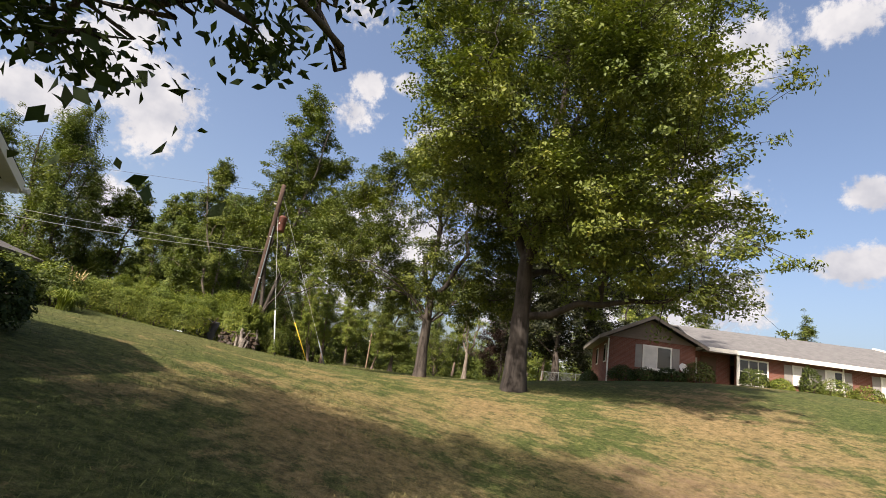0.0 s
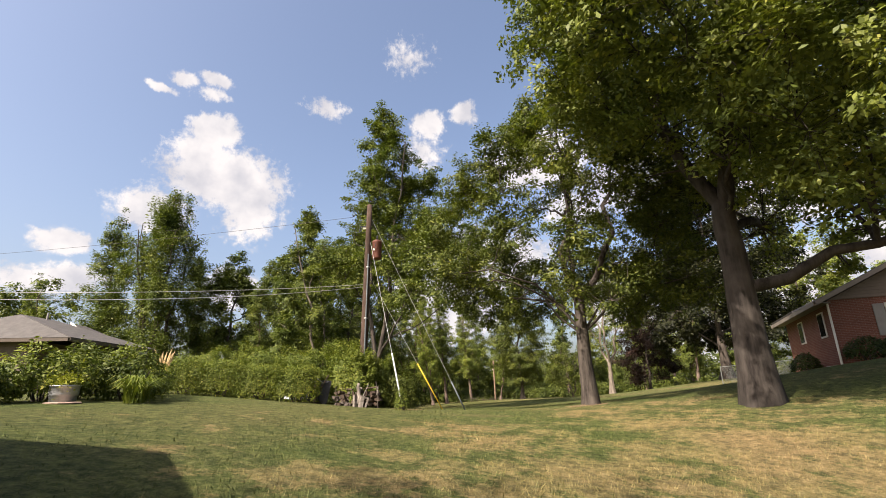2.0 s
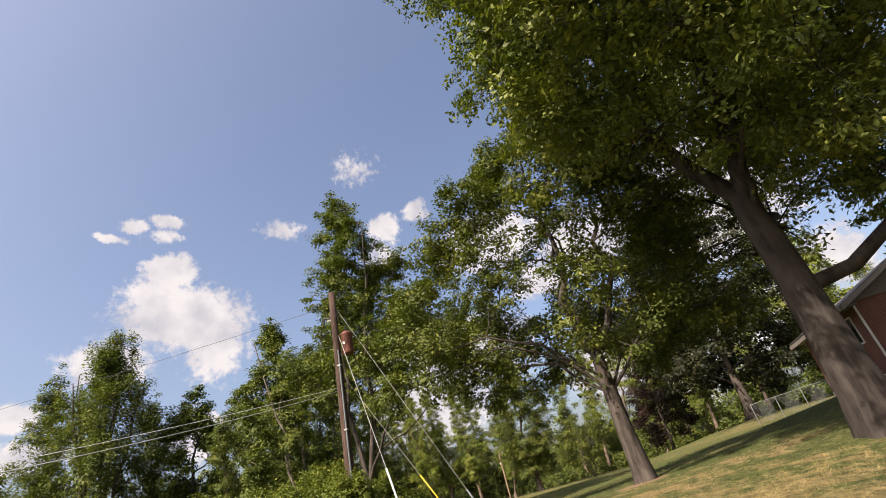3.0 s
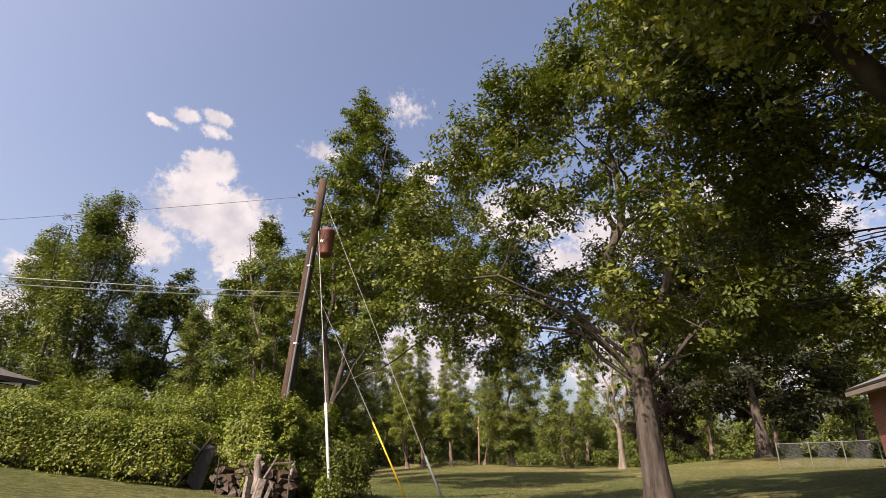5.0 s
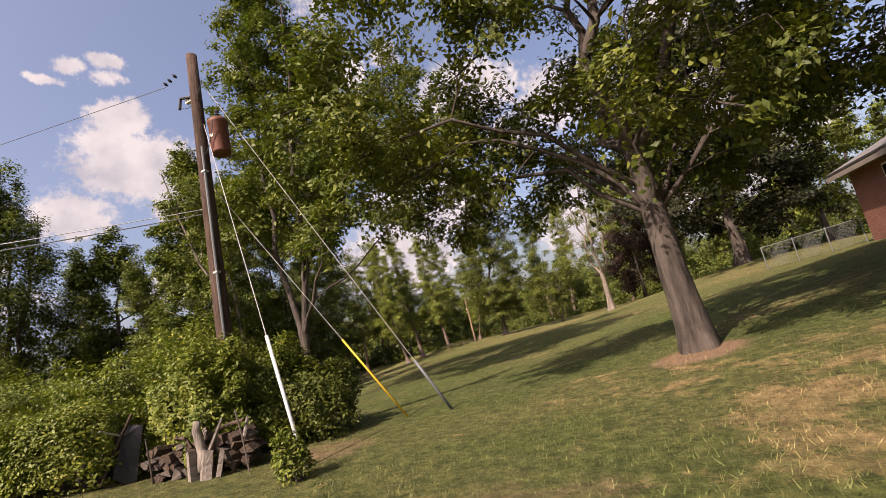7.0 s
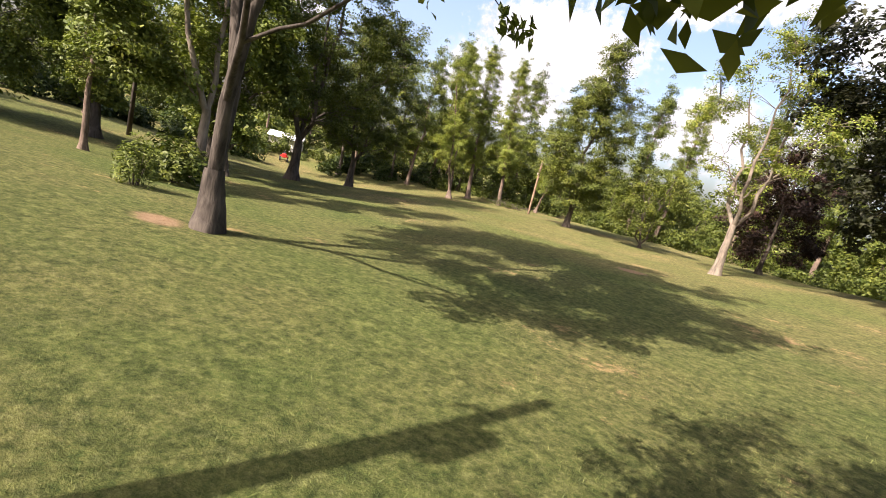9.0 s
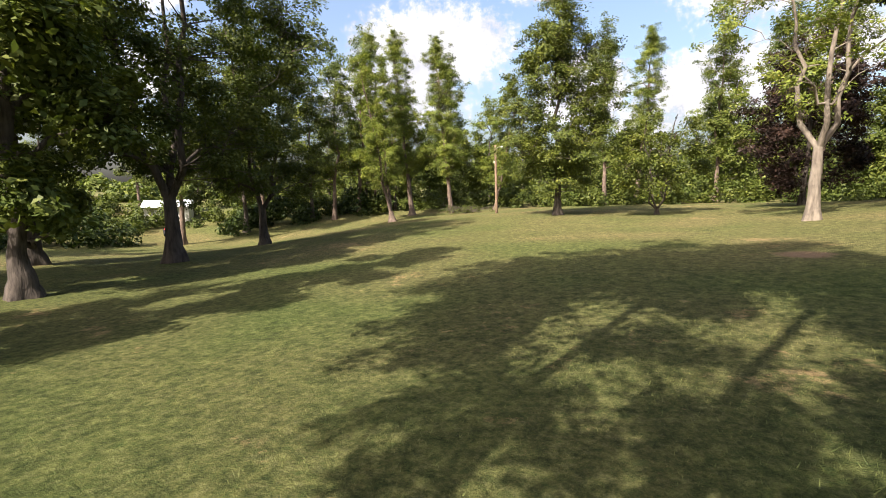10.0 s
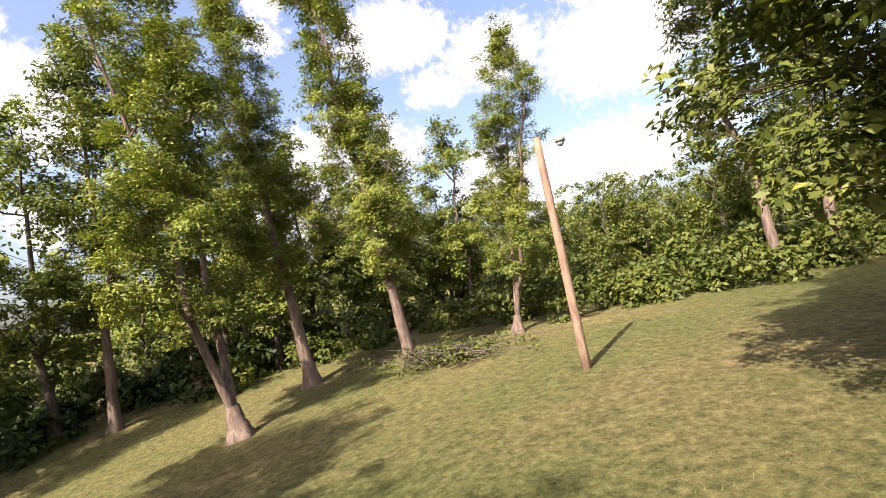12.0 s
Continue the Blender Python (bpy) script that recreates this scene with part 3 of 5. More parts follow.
KIND = [far_a, far_b, far_c]
# rows of woods round the back of the lawn, by bearing from its middle
for row, (reach, gap) in enumerate(((49, 7.5), (61, 10.0))):
    for b in np.arange(-100, 62, gap):
        a = radians(b + rng.uniform(-2.5, 2.5))
        x, y = -22 + math.sin(a) * reach * 1.05 + rng.uniform(-2, 2), 44 + math.cos(a) * reach * (1.0 if b > -60 else 0.9) + rng.uniform(-2, 2)
        if y < 41 and x > -48 or (x > -26 and row == 0 and y < 86):
            continue
        if row == 1 and -70 < b < -8:
            continue
        lowland = -26 < x < -8 and y < 112
        src = far_c if lowland else KIND[int(rng.choice(3, p=[0.4, 0.4, 0.2]))]
        again(src, x, y, rng.uniform(0, 360), rng.uniform(0.5, 0.7) if lowland else rng.uniform(0.6, 0.85) if -75 < b < -8 else rng.uniform(0.8, 1.15))
for x, y, k in ((12, 66, 1.2), (18, 74, 1.3), (8, 78, 1.1), (2, 84, 1.1), (-5, 88, 1.0), (15, 88, 1.4), (-50, 44, 1.0), (-56, 38, 1.2), (-52, 30, 1.1), (-60, 24, 1.0),
                 (-29.5, 35.5, 0.6), (-44, 87, 0.9), (-39, 89, 0.95), (-34, 90, 0.9), (-29, 91, 0.85), (-36, 97, 1.1), (2, 92, 1.1), (9, 86, 1.0)):
    again(KIND[int(rng.integers(0, 3))], x, y, rng.uniform(0, 360), k)

again(maple2, -40.0, 48.0, 70, 1.2)
again(maple2, -30.5, 42.5, 200, 1.0)


# ---- undergrowth at the wood's edge and the far woods behind it ----
def thicket(name, seed, line, depth, tall, count, size, leaf, label, lobe=0.16):
    """A band of leafy lobes along a line on the ground, with a ragged top."""
    q = np.random.default_rng(seed)
    line = np.array(line, float)
    run = np.concatenate([[0], np.cumsum(np.hypot(*np.diff(line, axis=0).T))])
    lobes, each = count // 50, 50
    s = q.uniform(0, run[-1], lobes)
    x, y = np.interp(s, run, line[:, 0]) + q.normal(0, depth, lobes), np.interp(s, run, line[:, 1]) + q.normal(0, depth, lobes)
    r = tall * lobe * q.uniform(0.6, 1.5, lobes) + size
    crest = tall * (0.62 + 0.2 * np.sin(s * 0.55 + seed) + 0.14 * np.sin(s * 1.7 + 1) + 0.1 * np.sin(x * 1.3) * np.sin(y * 1.1))
    mid = np.stack([x, y, height(x, y) + np.clip(crest - r, 0.1, None) * q.uniform(0, 1, lobes) ** 0.75], 1)
    d = q.normal(size=(lobes * each, 3)) + (0, 0, 0.35)
    d /= np.linalg.norm(d, axis=1)[:, None]
    p = np.repeat(mid, each, 0) + d * (np.repeat(r, each) * q.uniform(0.5, 1.0, lobes * each) ** 0.4)[:, None] * (1, 1, 0.9)
    p[:, 2] = np.maximum(p[:, 2], height(p[:, 0], p[:, 1]) + 0.05)
    v, f = leaves(q, p, 5, size * 0.55, size, 0.0, 0.55, 0.7, np.repeat(mid, each, 0))
    return tagged(mesh_object(name, v, f, leaf), label, "undergrowth", kind="stuff")


thicket("undergrowth", 501, [(-62, 44), (-60, 58), (-57, 70), (-50, 81), (-38, 85), (-28, 84.5), (-20, 85), (-10, 85), (0, 82), (8, 76), (16, 66), (30, 60)], 1.8, 3.2, 14000, 0.28, SHRUB_LEAF, "tangled green undergrowth along the edge of the woods")
thicket("undergrowth", 502, [(-72, 40), (-68, 62), (-60, 82), (-44, 94), (-24, 97), (-4, 97), (16, 88), (36, 74)], 2.5, 3.6, 11000, 0.36, SHRUB_LEAF, "dark leafy understorey inside the woods")
thicket("far_woods", 503, [(-74, 112), (-30, 128), (15, 122), (60, 104), (100, 76), (130, 50)], 4.0, 13.5, 30000, 0.6, SHRUB_LEAF, "belt of dark woods beyond the lawn")
thicket("far_woods", 505, [(-95, -5), (-105, 40), (-92, 80), (-74, 112)], 4.0, 6.5, 6000, 0.8, MAPLE_LEAF, "belt of low woods on the falling ground")
thicket("undergrowth", 504, [(-24, 82.5), (-20.5, 82.5), (-17, 83.5), (-12, 84), (-8, 83)], 0.9, 2.6, 2600, 0.24, SHRUB_LEAF, "bright green brambles at the wood's edge")
thicket("undergrowth", 506, [(-58, 36), (-54, 48), (-52.5, 59)], 1.3, 4.2, 2600, 0.36, DARK_LEAF, "dark shrubs under the shade trees")
thicket("undergrowth", 507, [(-51, 70.5), (-46, 79), (-40, 83)], 1.2, 3.6, 2000, 0.36, DARK_LEAF, "dark shrubs at the foot of the woods")


# ---- parts built from boxes ----
def part(name, bm, mat, parent, label="", smooth=False):
    me = bpy.data.meshes.new(name)
    bm.to_mesh(me)
    bm.free()
    me.materials.append(mat)
    if smooth:
        me.polygons.foreach_set("use_smooth", np.ones(len(me.polygons), bool))
    ob = new(name, me)
    ob.parent = parent
    if label:
        ob["label"] = label
    return ob


def box(x0, y0, z0, x1, y1, z1, bm=None, bevel=0.0):
    bm = bm or bmesh.new()
    r = bmesh.ops.create_cube(bm, size=1, matrix=Matrix.Translation(((x0 + x1) / 2, (y0 + y1) / 2, (z0 + z1) / 2)) @ Matrix.Diagonal((x1 - x0, y1 - y0, z1 - z0, 1)))
    if bevel:
        es = list({e for vtx in r["verts"] for e in vtx.link_edges})
        bmesh.ops.bevel(bm, geom=es, offset=bevel, segments=1, affect="EDGES")
    return bm


def slab(points, thick, bm=None):
    """A flat polygon given in space, thickened along its normal."""
    bm = bm or bmesh.new()
    n = (Vector(points[1]) - Vector(points[0])).cross(Vector(points[2]) - Vector(points[0])).normalized() * thick
    lo = [bm.verts.new(p) for p in points]
    hi = [bm.verts.new(Vector(p) + n) for p in points]
    bm.faces.new(lo[::-1])
    bm.faces.new(hi)
    for i in range(len(points)):
        j = (i + 1) % len(points)
        bm.faces.new((lo[i], lo[j], hi[j], hi[i]))
    return bm


def rod(points, radius, sides=6, taper=None, bm=None):
    bm = bm or bmesh.new()
    r = [radius] * len(points) if taper is None else list(np.linspace(radius, taper, len(points)))
    v, f = tube(points, r, sides)
    vs = [bm.verts.new(p) for p in v]
    for q in f:
        bm.faces.new([vs[i] for i in q])
    bm.faces.new(vs[:sides][::-1])
    bm.faces.new(vs[-sides:])
    return bm


def lathe(profile, sides=20, bm=None):
    """A turned solid from (radius, height) pairs."""
    bm = bm or bmesh.new()
    rings = [[bm.verts.new((r * math.cos(2 * math.pi * i / sides), r * math.sin(2 * math.pi * i / sides), z)) for i in range(sides)] for r, z in profile]
    for a, c in zip(rings, rings[1:]):
        for i in range(sides):
            j = (i + 1) % sides
            bm.faces.new((a[i], a[j], c[j], c[i]))
    bm.faces.new(rings[0][::-1])
    bm.faces.new(rings[-1])
    return bm


def thing(name, label, category, group="", at=None):
    ob = new(name)
    if at is not None:
        ob.matrix_basis = at
    return tagged(ob, label, category, group)


SIDING = plain("cream_siding", (0.68, 0.62, 0.46), 0.55, 3.0, 0.10, relief=0.05)
TRIM = plain("white_trim", (0.72, 0.69, 0.62), 0.5, 4.0, 0.08, relief=0.05)
SHINGLE = plain("grey_shingle", (0.132, 0.126, 0.120), 0.9, 14.0, 0.30, relief=0.5)
DARK_SHINGLE = plain("dark_shingle", (0.05, 0.048, 0.047), 0.9, 14.0, 0.35, relief=0.5)
CONCRETE = plain("concrete", (0.42, 0.39, 0.34), 0.9, 5.0, 0.2, relief=0.3)
SOIL = plain("bare_soil", (0.26, 0.18, 0.115), 0.95, 6.0, 0.3, relief=0.8)
# brown trim, made darker to carry the oak's shade on the house corner
SHADED_TRIM = plain("shaded_taupe_trim", (0.20, 0.17, 0.14), 0.7, 3.0, 0.15, relief=0.1)
# brownish gable boards with the oak's shade put into their colour
SHADED_SIDING = plain("shaded_brown_siding", (0.17, 0.13, 0.10), 0.7, 3.0, 0.15, relief=0.1)
GLASS, gnt, gb = material("window_glass", 0.06, 0.6)
gb.inputs["Base Color"].default_value = (0.012, 0.014, 0.016, 1)
CURTAIN = plain("curtain", (0.60, 0.57, 0.52), 0.9, 9.0, 0.2)
SHUTTER = plain("grey_shutter", (0.24, 0.22, 0.20), 0.7, 8.0, 0.15)
DARK_WOOD = plain("dark_door_wood", (0.10, 0.055, 0.03), 0.6, 8.0, 0.3)
PORCH_TRIM = plain("brown_trim", (0.085, 0.066, 0.050), 0.6, 4.0, 0.15)
BROWN_SHINGLE = plain("brown_grey_shingle", (0.085, 0.078, 0.072), 0.9, 14.0, 0.3, relief=0.5)
BRICK, bnt, bb = material("red_brick", 0.85, 0.2)
btex = bnt.nodes.new("ShaderNodeTexBrick")
btex.inputs["Scale"].default_value = 1.0
btex.inputs["Brick Width"].default_value, btex.inputs["Row Height"].default_value = 0.21, 0.075
btex.inputs["Mortar Size"].default_value = 0.006
btex.inputs["Color1"].default_value, btex.inputs["Color2"].default_value = (0.175, 0.064, 0.042, 1), (0.125, 0.046, 0.032, 1)
btex.inputs["Mortar"].default_value = (0.30, 0.25, 0.21, 1)
btc, bsep, bmp = bnt.nodes.new("ShaderNodeTexCoord"), bnt.nodes.new("ShaderNodeSeparateXYZ"), bnt.nodes.new("ShaderNodeCombineXYZ")
bnt.links.new(btc.outputs["Object"], bsep.inputs[0])
bnt.links.new(times(bnt, bsep.outputs[0], bsep.outputs[1], "ADD"), bmp.inputs[0])
bnt.links.new(bsep.outputs[2], bmp.inputs[1])
bnt.links.new(bmp.outputs[0], btex.inputs["Vector"])
bnt.links.new(mixed(bnt, 0.5, btex.outputs[0], ramp(bnt, noise_tex(bnt, 1.2, 4), [(0.3, (0.12, 0.045, 0.030)), (0.7, (0.21, 0.085, 0.055))])), bb.inputs["Base Color"])


# ---- cream house: its gable end faces the front lawn ----
# local x runs along the gable from the far corner, y goes into the house
def cream_house():
    u = Vector((0.463, -0.886, 0)).normalized()
    m = Matrix(((u.x, u.y, 0, -5.78), (u.y, -u.x, 0, 8.61), (0, 0, 1, -0.05), (0, 0, 0, 1)))
    h = thing("cream_house", "cream clapboard house with a grey-trimmed gable end and small window", "house", at=m)
    W, EV, RD, DEEP = 5.34, 2.75, 4.11, 9.0
    wall = part("wall", slab([(0, 0.02, 0), (W, 0.02, 0), (W, 0.02, EV), (W / 2, 0.02, RD), (0, 0.02, EV)], -0.18), SIDING, h)
    part("wall", box(0, 0.2, 0, 0.18, DEEP, EV), SIDING, h)
    part("wall", box(W - 0.18, 0.2, 0, W, DEEP, EV), SIDING, h)
    part("wall", slab([(0, DEEP, 0), (W, DEEP, 0), (W, DEEP, EV), (W / 2, DEEP, RD), (0, DEEP, EV)], -0.18), SIDING, h)
    part("foundation", box(-0.03, -0.05, -0.6, W + 0.03, 0.0, 0.22), CONCRETE, h, "grey concrete footing")
    wx0, wx1, wz0, wz1 = 1.2, 1.78, 1.02, 1.86
    z, step_ = 0.24, 0.125
    while z < RD - 0.12:
        lo = max(0, (z + step_ - EV) / (RD - EV) * W / 2)
        spans = [(lo, W - lo)]
        if z + step_ > wz0 - 0.05 and z < wz1 + 0.05:
            spans = [(lo, wx0 - 0.07), (wx1 + 0.07, W - lo)]
        for a, c in spans:
            if c - a < 0.1:
                continue
            part("clapboard", slab([(a, -0.012, z + step_), (a, -0.034, z), (c, -0.034, z), (c, -0.012, z + step_)], -0.014), SIDING, wall)
        z += step_
    part("corner_board", box(-0.04, -0.05, 0.2, 0.07, 0.0, EV - 0.02), TRIM, h, "white corner board")
    win = part("window", box(wx0 - 0.06, -0.055, wz0 - 0.06, wx1 + 0.06, 0.0, wz1 + 0.06), TRIM, h, "white sash window, dark inside")
    part("pane", box(wx0, -0.062, (wz0 + wz1) / 2 + 0.03, wx1, -0.057, wz1), GLASS, win)
    part("pane", box(wx0, -0.062, wz0, wx1, -0.057, (wz0 + wz1) / 2 - 0.03), GLASS, win)
    part("sill", box(wx0 - 0.1, -0.1, wz0 - 0.11, wx1 + 0.1, -0.03, wz0 - 0.065), TRIM, win)
    vent = part("gable_vent", box(W / 2 - 0.2, -0.07, 3.3, W / 2 + 0.2, -0.02, 3.68), TRIM, h, "white louvred vent")
    for i in range(6):
        part("slat", slab([(W / 2 - 0.18, -0.09, 3.32 + i * 0.058), (W / 2 + 0.18, -0.09, 3.32 + i * 0.058), (W / 2 + 0.18, -0.072, 3.36 + i * 0.058), (W / 2 - 0.18, -0.072, 3.36 + i * 0.058)], 0.006), SHUTTER, vent)
    s = (RD - EV) / (W / 2)
    for sx, x0, x1 in ((1, -0.4, W / 2), (-1, W + 0.4, W / 2)):
        z0 = EV - 0.4 * s
        pts = [(x0, -0.30, z0), (x1, -0.30, RD), (x1, DEEP + 0.4, RD), (x0, DEEP + 0.4, z0)]
        roof = part("roof", slab([(x, y, zz + 0.10) for x, y, zz in (pts if sx > 0 else pts[::-1])], 0.06), DARK_SHINGLE, h, "dark shingle roof slope")
        part("soffit", slab([(x, min(y, 0.0) if i < 2 else -0.03, zz + 0.02) for i, (x, y, zz) in enumerate(pts if sx > 0 else [pts[1], pts[0], pts[3], pts[2]])], 0.03), TRIM, h, "white boarded soffit")
        part("rake_board", slab([(x0, -0.305, z0 - 0.06), (x1, -0.305, RD - 0.06), (x1, -0.305, RD + 0.10), (x0, -0.305, z0 + 0.10)], -0.03 if sx < 0 else 0.03), TRIM, h, "white rake board")
        part("fascia", box(min(x0, x0 + 0.05 * sx), -0.30, z0 - 0.12, max(x0, x0 + 0.05 * sx), DEEP + 0.4, z0 + 0.08), TRIM, h)
        part("gutter", rod([(x0 - 0.07 * sx, -0.40, z0 - 0.02), (x0 - 0.07 * sx, DEEP + 0.4, z0 - 0.05)], 0.06, 8), TRIM, h, "white rain gutter")
    part("downspout", rod([(-0.08, -0.075, EV - 0.12), (-0.08, -0.075, 1.0), (-0.08, -0.075, 0.1)], 0.03, 6), TRIM, h)
    return h


cream_house()


def window_unit(parent, x0, x1, z0, z1, y, cols, rows=1, shutters=True, lit=True, label="white-framed window with pale curtains", trim=TRIM):
    w = part("window", box(x0 - 0.07, y - 0.05, z0 - 0.07, x1 + 0.07, y, z1 + 0.07), trim, parent, label)
    dx, dz = (x1 - x0) / cols, (z1 - z0) / rows
    for i in range(cols):
        for j in range(rows):
            part("pane", box(x0 + i * dx + 0.025, y - 0.062, z0 + j * dz + 0.025, x0 + (i + 1) * dx - 0.025, y - 0.052, z0 + (j + 1) * dz - 0.025), CURTAIN if lit and (i + j) % 2 == 0 else GLASS, w)
    part("sill", box(x0 - 0.15, y - 0.14, z0 - 0.15, x1 + 0.15, y, z0 - 0.075), trim, w)
    if shutters:
        part("shutter", box(x0 - 0.5, y - 0.04, z0 - 0.05, x0 - 0.1, y, z1 + 0.05), SHUTTER, w, "grey shutter")
        part("shutter", box(x1 + 0.1, y - 0.04, z0 - 0.05, x1 + 0.5, y, z1 + 0.05), SHUTTER, w, "grey shutter")


# ---- brick ranch house across the lawn; local x along the front, y to the back ----
def brick_house():
    m = pose(7.1, 35.0, 1.95, 0, 0, 2)
    h = thing("brick_house", "long red-brick ranch house with a grey shingle roof and white windows", "house", at=m)
    EV, LONG, DEEP = 2.4, 21.0, 9.0
    # the front gable wing, the entry recess and the long wing
    for b in ((0, 0, -1.8, 5.0, 0.22, EV), (0, 0.22, -1.8, 0.22, DEEP, EV), (4.78, 0.22, -0.8, 5.0, 1.6, EV), (5.0, 1.4, -0.8, 7.4, 1.62, EV),
              (7.4, 0.5, -0.8, LONG, 0.72, EV), (LONG - 0.22, 0.72, -1.8, LONG, DEEP, EV), (0.22, DEEP - 0.22, -1.8, LONG - 0.22, DEEP, EV)):
        part("wall", box(*b), BRICK, h)
    gx0, gx1, gr = -0.6, 5.6, 3.85
    gm = (gx0 + gx1) / 2
    gable = part("gable", slab([(0, -0.02, EV), (5.0, -0.02, EV), (gm, -0.02, gr - 0.18)], -0.1), SHADED_SIDING, h, "brown clapboard gable, darkened as in the oak shade")
    for i in range(9):
        z = EV + 0.02 + i * 0.15
        k = (z + 0.15 - EV) / (gr - 0.18 - EV)
        a, c = 2.5 * k, 5.0 - 2.5 * k
        if c - a > 0.3:
            part("clapboard", slab([(a, -0.03, z + 0.15), (a, -0.055, z), (c, -0.055, z), (c, -0.03, z + 0.15)], -0.012), SHADED_SIDING, gable)
    for a, c in ((gx0, gm), (gx1, gm)):
        pts = [(a, -0.5, EV - 0.12), (c, -0.5, gr), (c, 4.6, gr), (a, 4.6, EV - 0.12)]
        part("roof", slab(pts if a < c else pts[::-1], 0.09), SHINGLE, h, "grey shingle roof slope")
        part("rake_board", slab([(a, -0.51, EV - 0.26), (c, -0.51, gr - 0.14), (c, -0.51, gr + 0.06), (a, -0.51, EV - 0.06)], 0.03 if a < c else -0.03), SHADED_TRIM, h)
    part("roof", slab([(5.1, -0.1, EV), (LONG + 0.6, -0.1, EV), (LONG - 4.0, 4.5, 4.2), (5.1, 4.5, 4.2)], 0.09), SHINGLE, h, "broad grey shingle roof slope")
    part("roof", slab([(LONG + 0.6, -0.1, EV), (LONG + 0.6, DEEP + 0.6, EV), (LONG - 4.0, 4.5, 4.2)], 0.09), SHINGLE, h, "grey shingle hip")
    part("roof", slab([(LONG + 0.6, DEEP + 0.6, EV), (-0.6, DEEP + 0.6, EV), (3.4, 4.5, 4.2), (LONG - 4.0, 4.5, 4.2)], 0.09), SHINGLE, h)
    part("roof", slab([(-0.6, DEEP + 0.6, EV), (-0.6, 4.0, EV), (3.4, 4.5, 4.2)], 0.09), SHINGLE, h)
    part("ridge_flashing", rod([(LONG - 4.0, 4.5, 4.32), (LONG + 0.5, 0.0, EV + 0.12)], 0.07, 5), TRIM, h, "pale hip flashing")
    part("fascia", box(5.6, -0.18, EV - 0.16, LONG + 0.6, -0.1, EV + 0.08), TRIM, h, "white fascia and gutter")
    part("fascia", box(-0.68, -0.45, EV - 0.26, -0.6, DEEP + 0.6, EV - 0.06), SHADED_TRIM, h, "brown eave board, darkened as in the oak shade")
    part("soffit", box(-0.58, -0.45, EV - 0.16, -0.02, DEEP + 0.5, EV - 0.12), SHADED_TRIM, h)
    part("soffit", box(5.05, -0.08, EV - 0.06, LONG + 0.5, 1.4, EV - 0.02), TRIM, h)
    part("door", box(5.7, 1.34, -0.05, 6.6, 1.395, 2.05), DARK_WOOD, h, "dark wooden front door")
    part("sidelight", box(5.2, 1.35, 0.5, 5.5, 1.395, 1.9), CURTAIN, h, "pale narrow window beside the door")
    part("post", box(7.28, -0.05, -0.1, 7.42, 0.09, EV - 0.06, bevel=0.01), TRIM, h, "white porch post")
    part("porch_step", box(5.05, -0.8, -0.5, 7.3, 1.35, -0.06, bevel=0.02), CONCRETE, h, "concrete porch slab")
    window_unit(h, 2.05, 3.6, 0.75, 2.05, -0.003, 2, 1)
    dish = part("satellite_dish", lathe([(0.03, 0.0), (0.16, 0.015), (0.28, 0.06), (0.3, 0.085), (0.27, 0.07), (0.1, 0.02)], 18), TRIM, h, "white satellite dish", True)
    dish.matrix_basis = pose(4.2, -0.45, 0.95, 70, 0, 20)
    part("bracket", rod([(0, 0, -0.02), (0.0, -0.6, -0.25)], 0.02, 6), SHUTTER, dish)
    window_unit(h, 7.6, 9.1, 0.7, 2.05, 0.497, 3, 2, shutters=False, lit=False, label="white-framed picture window with small dark panes")
    for x in (10.5, 12.2, 15.0, 18.5):
        window_unit(h, x, x + 0.8, 1.1, 2.05, 0.497, 2, 1)
    for y in (1.2, 5.2):
        w = part("window", box(-0.05, y - 0.07, 0.83, 0.0, y + 0.87, 2.02), TRIM, h, "white-trimmed side window, dark inside")
        part("pane", box(-0.062, y, 0.9, -0.052, y + 0.385, 1.95), GLASS, w)
        part("pane", box(-0.062, y + 0.415, 0.9, -0.052, y + 0.8, 1.95), GLASS, w)
    part("downspout", rod([(-0.06, -0.06, EV - 0.1), (-0.06, -0.06, -0.5), (-0.75, -0.5, -0.62)], 0.045, 6), TRIM, h, "white downspout")
    part("downspout", rod([(13.05, 0.42, EV - 0.1), (13.05, 0.42, -0.1)], 0.04, 6), TRIM, h, "white downspout")
    return h


brick_house()


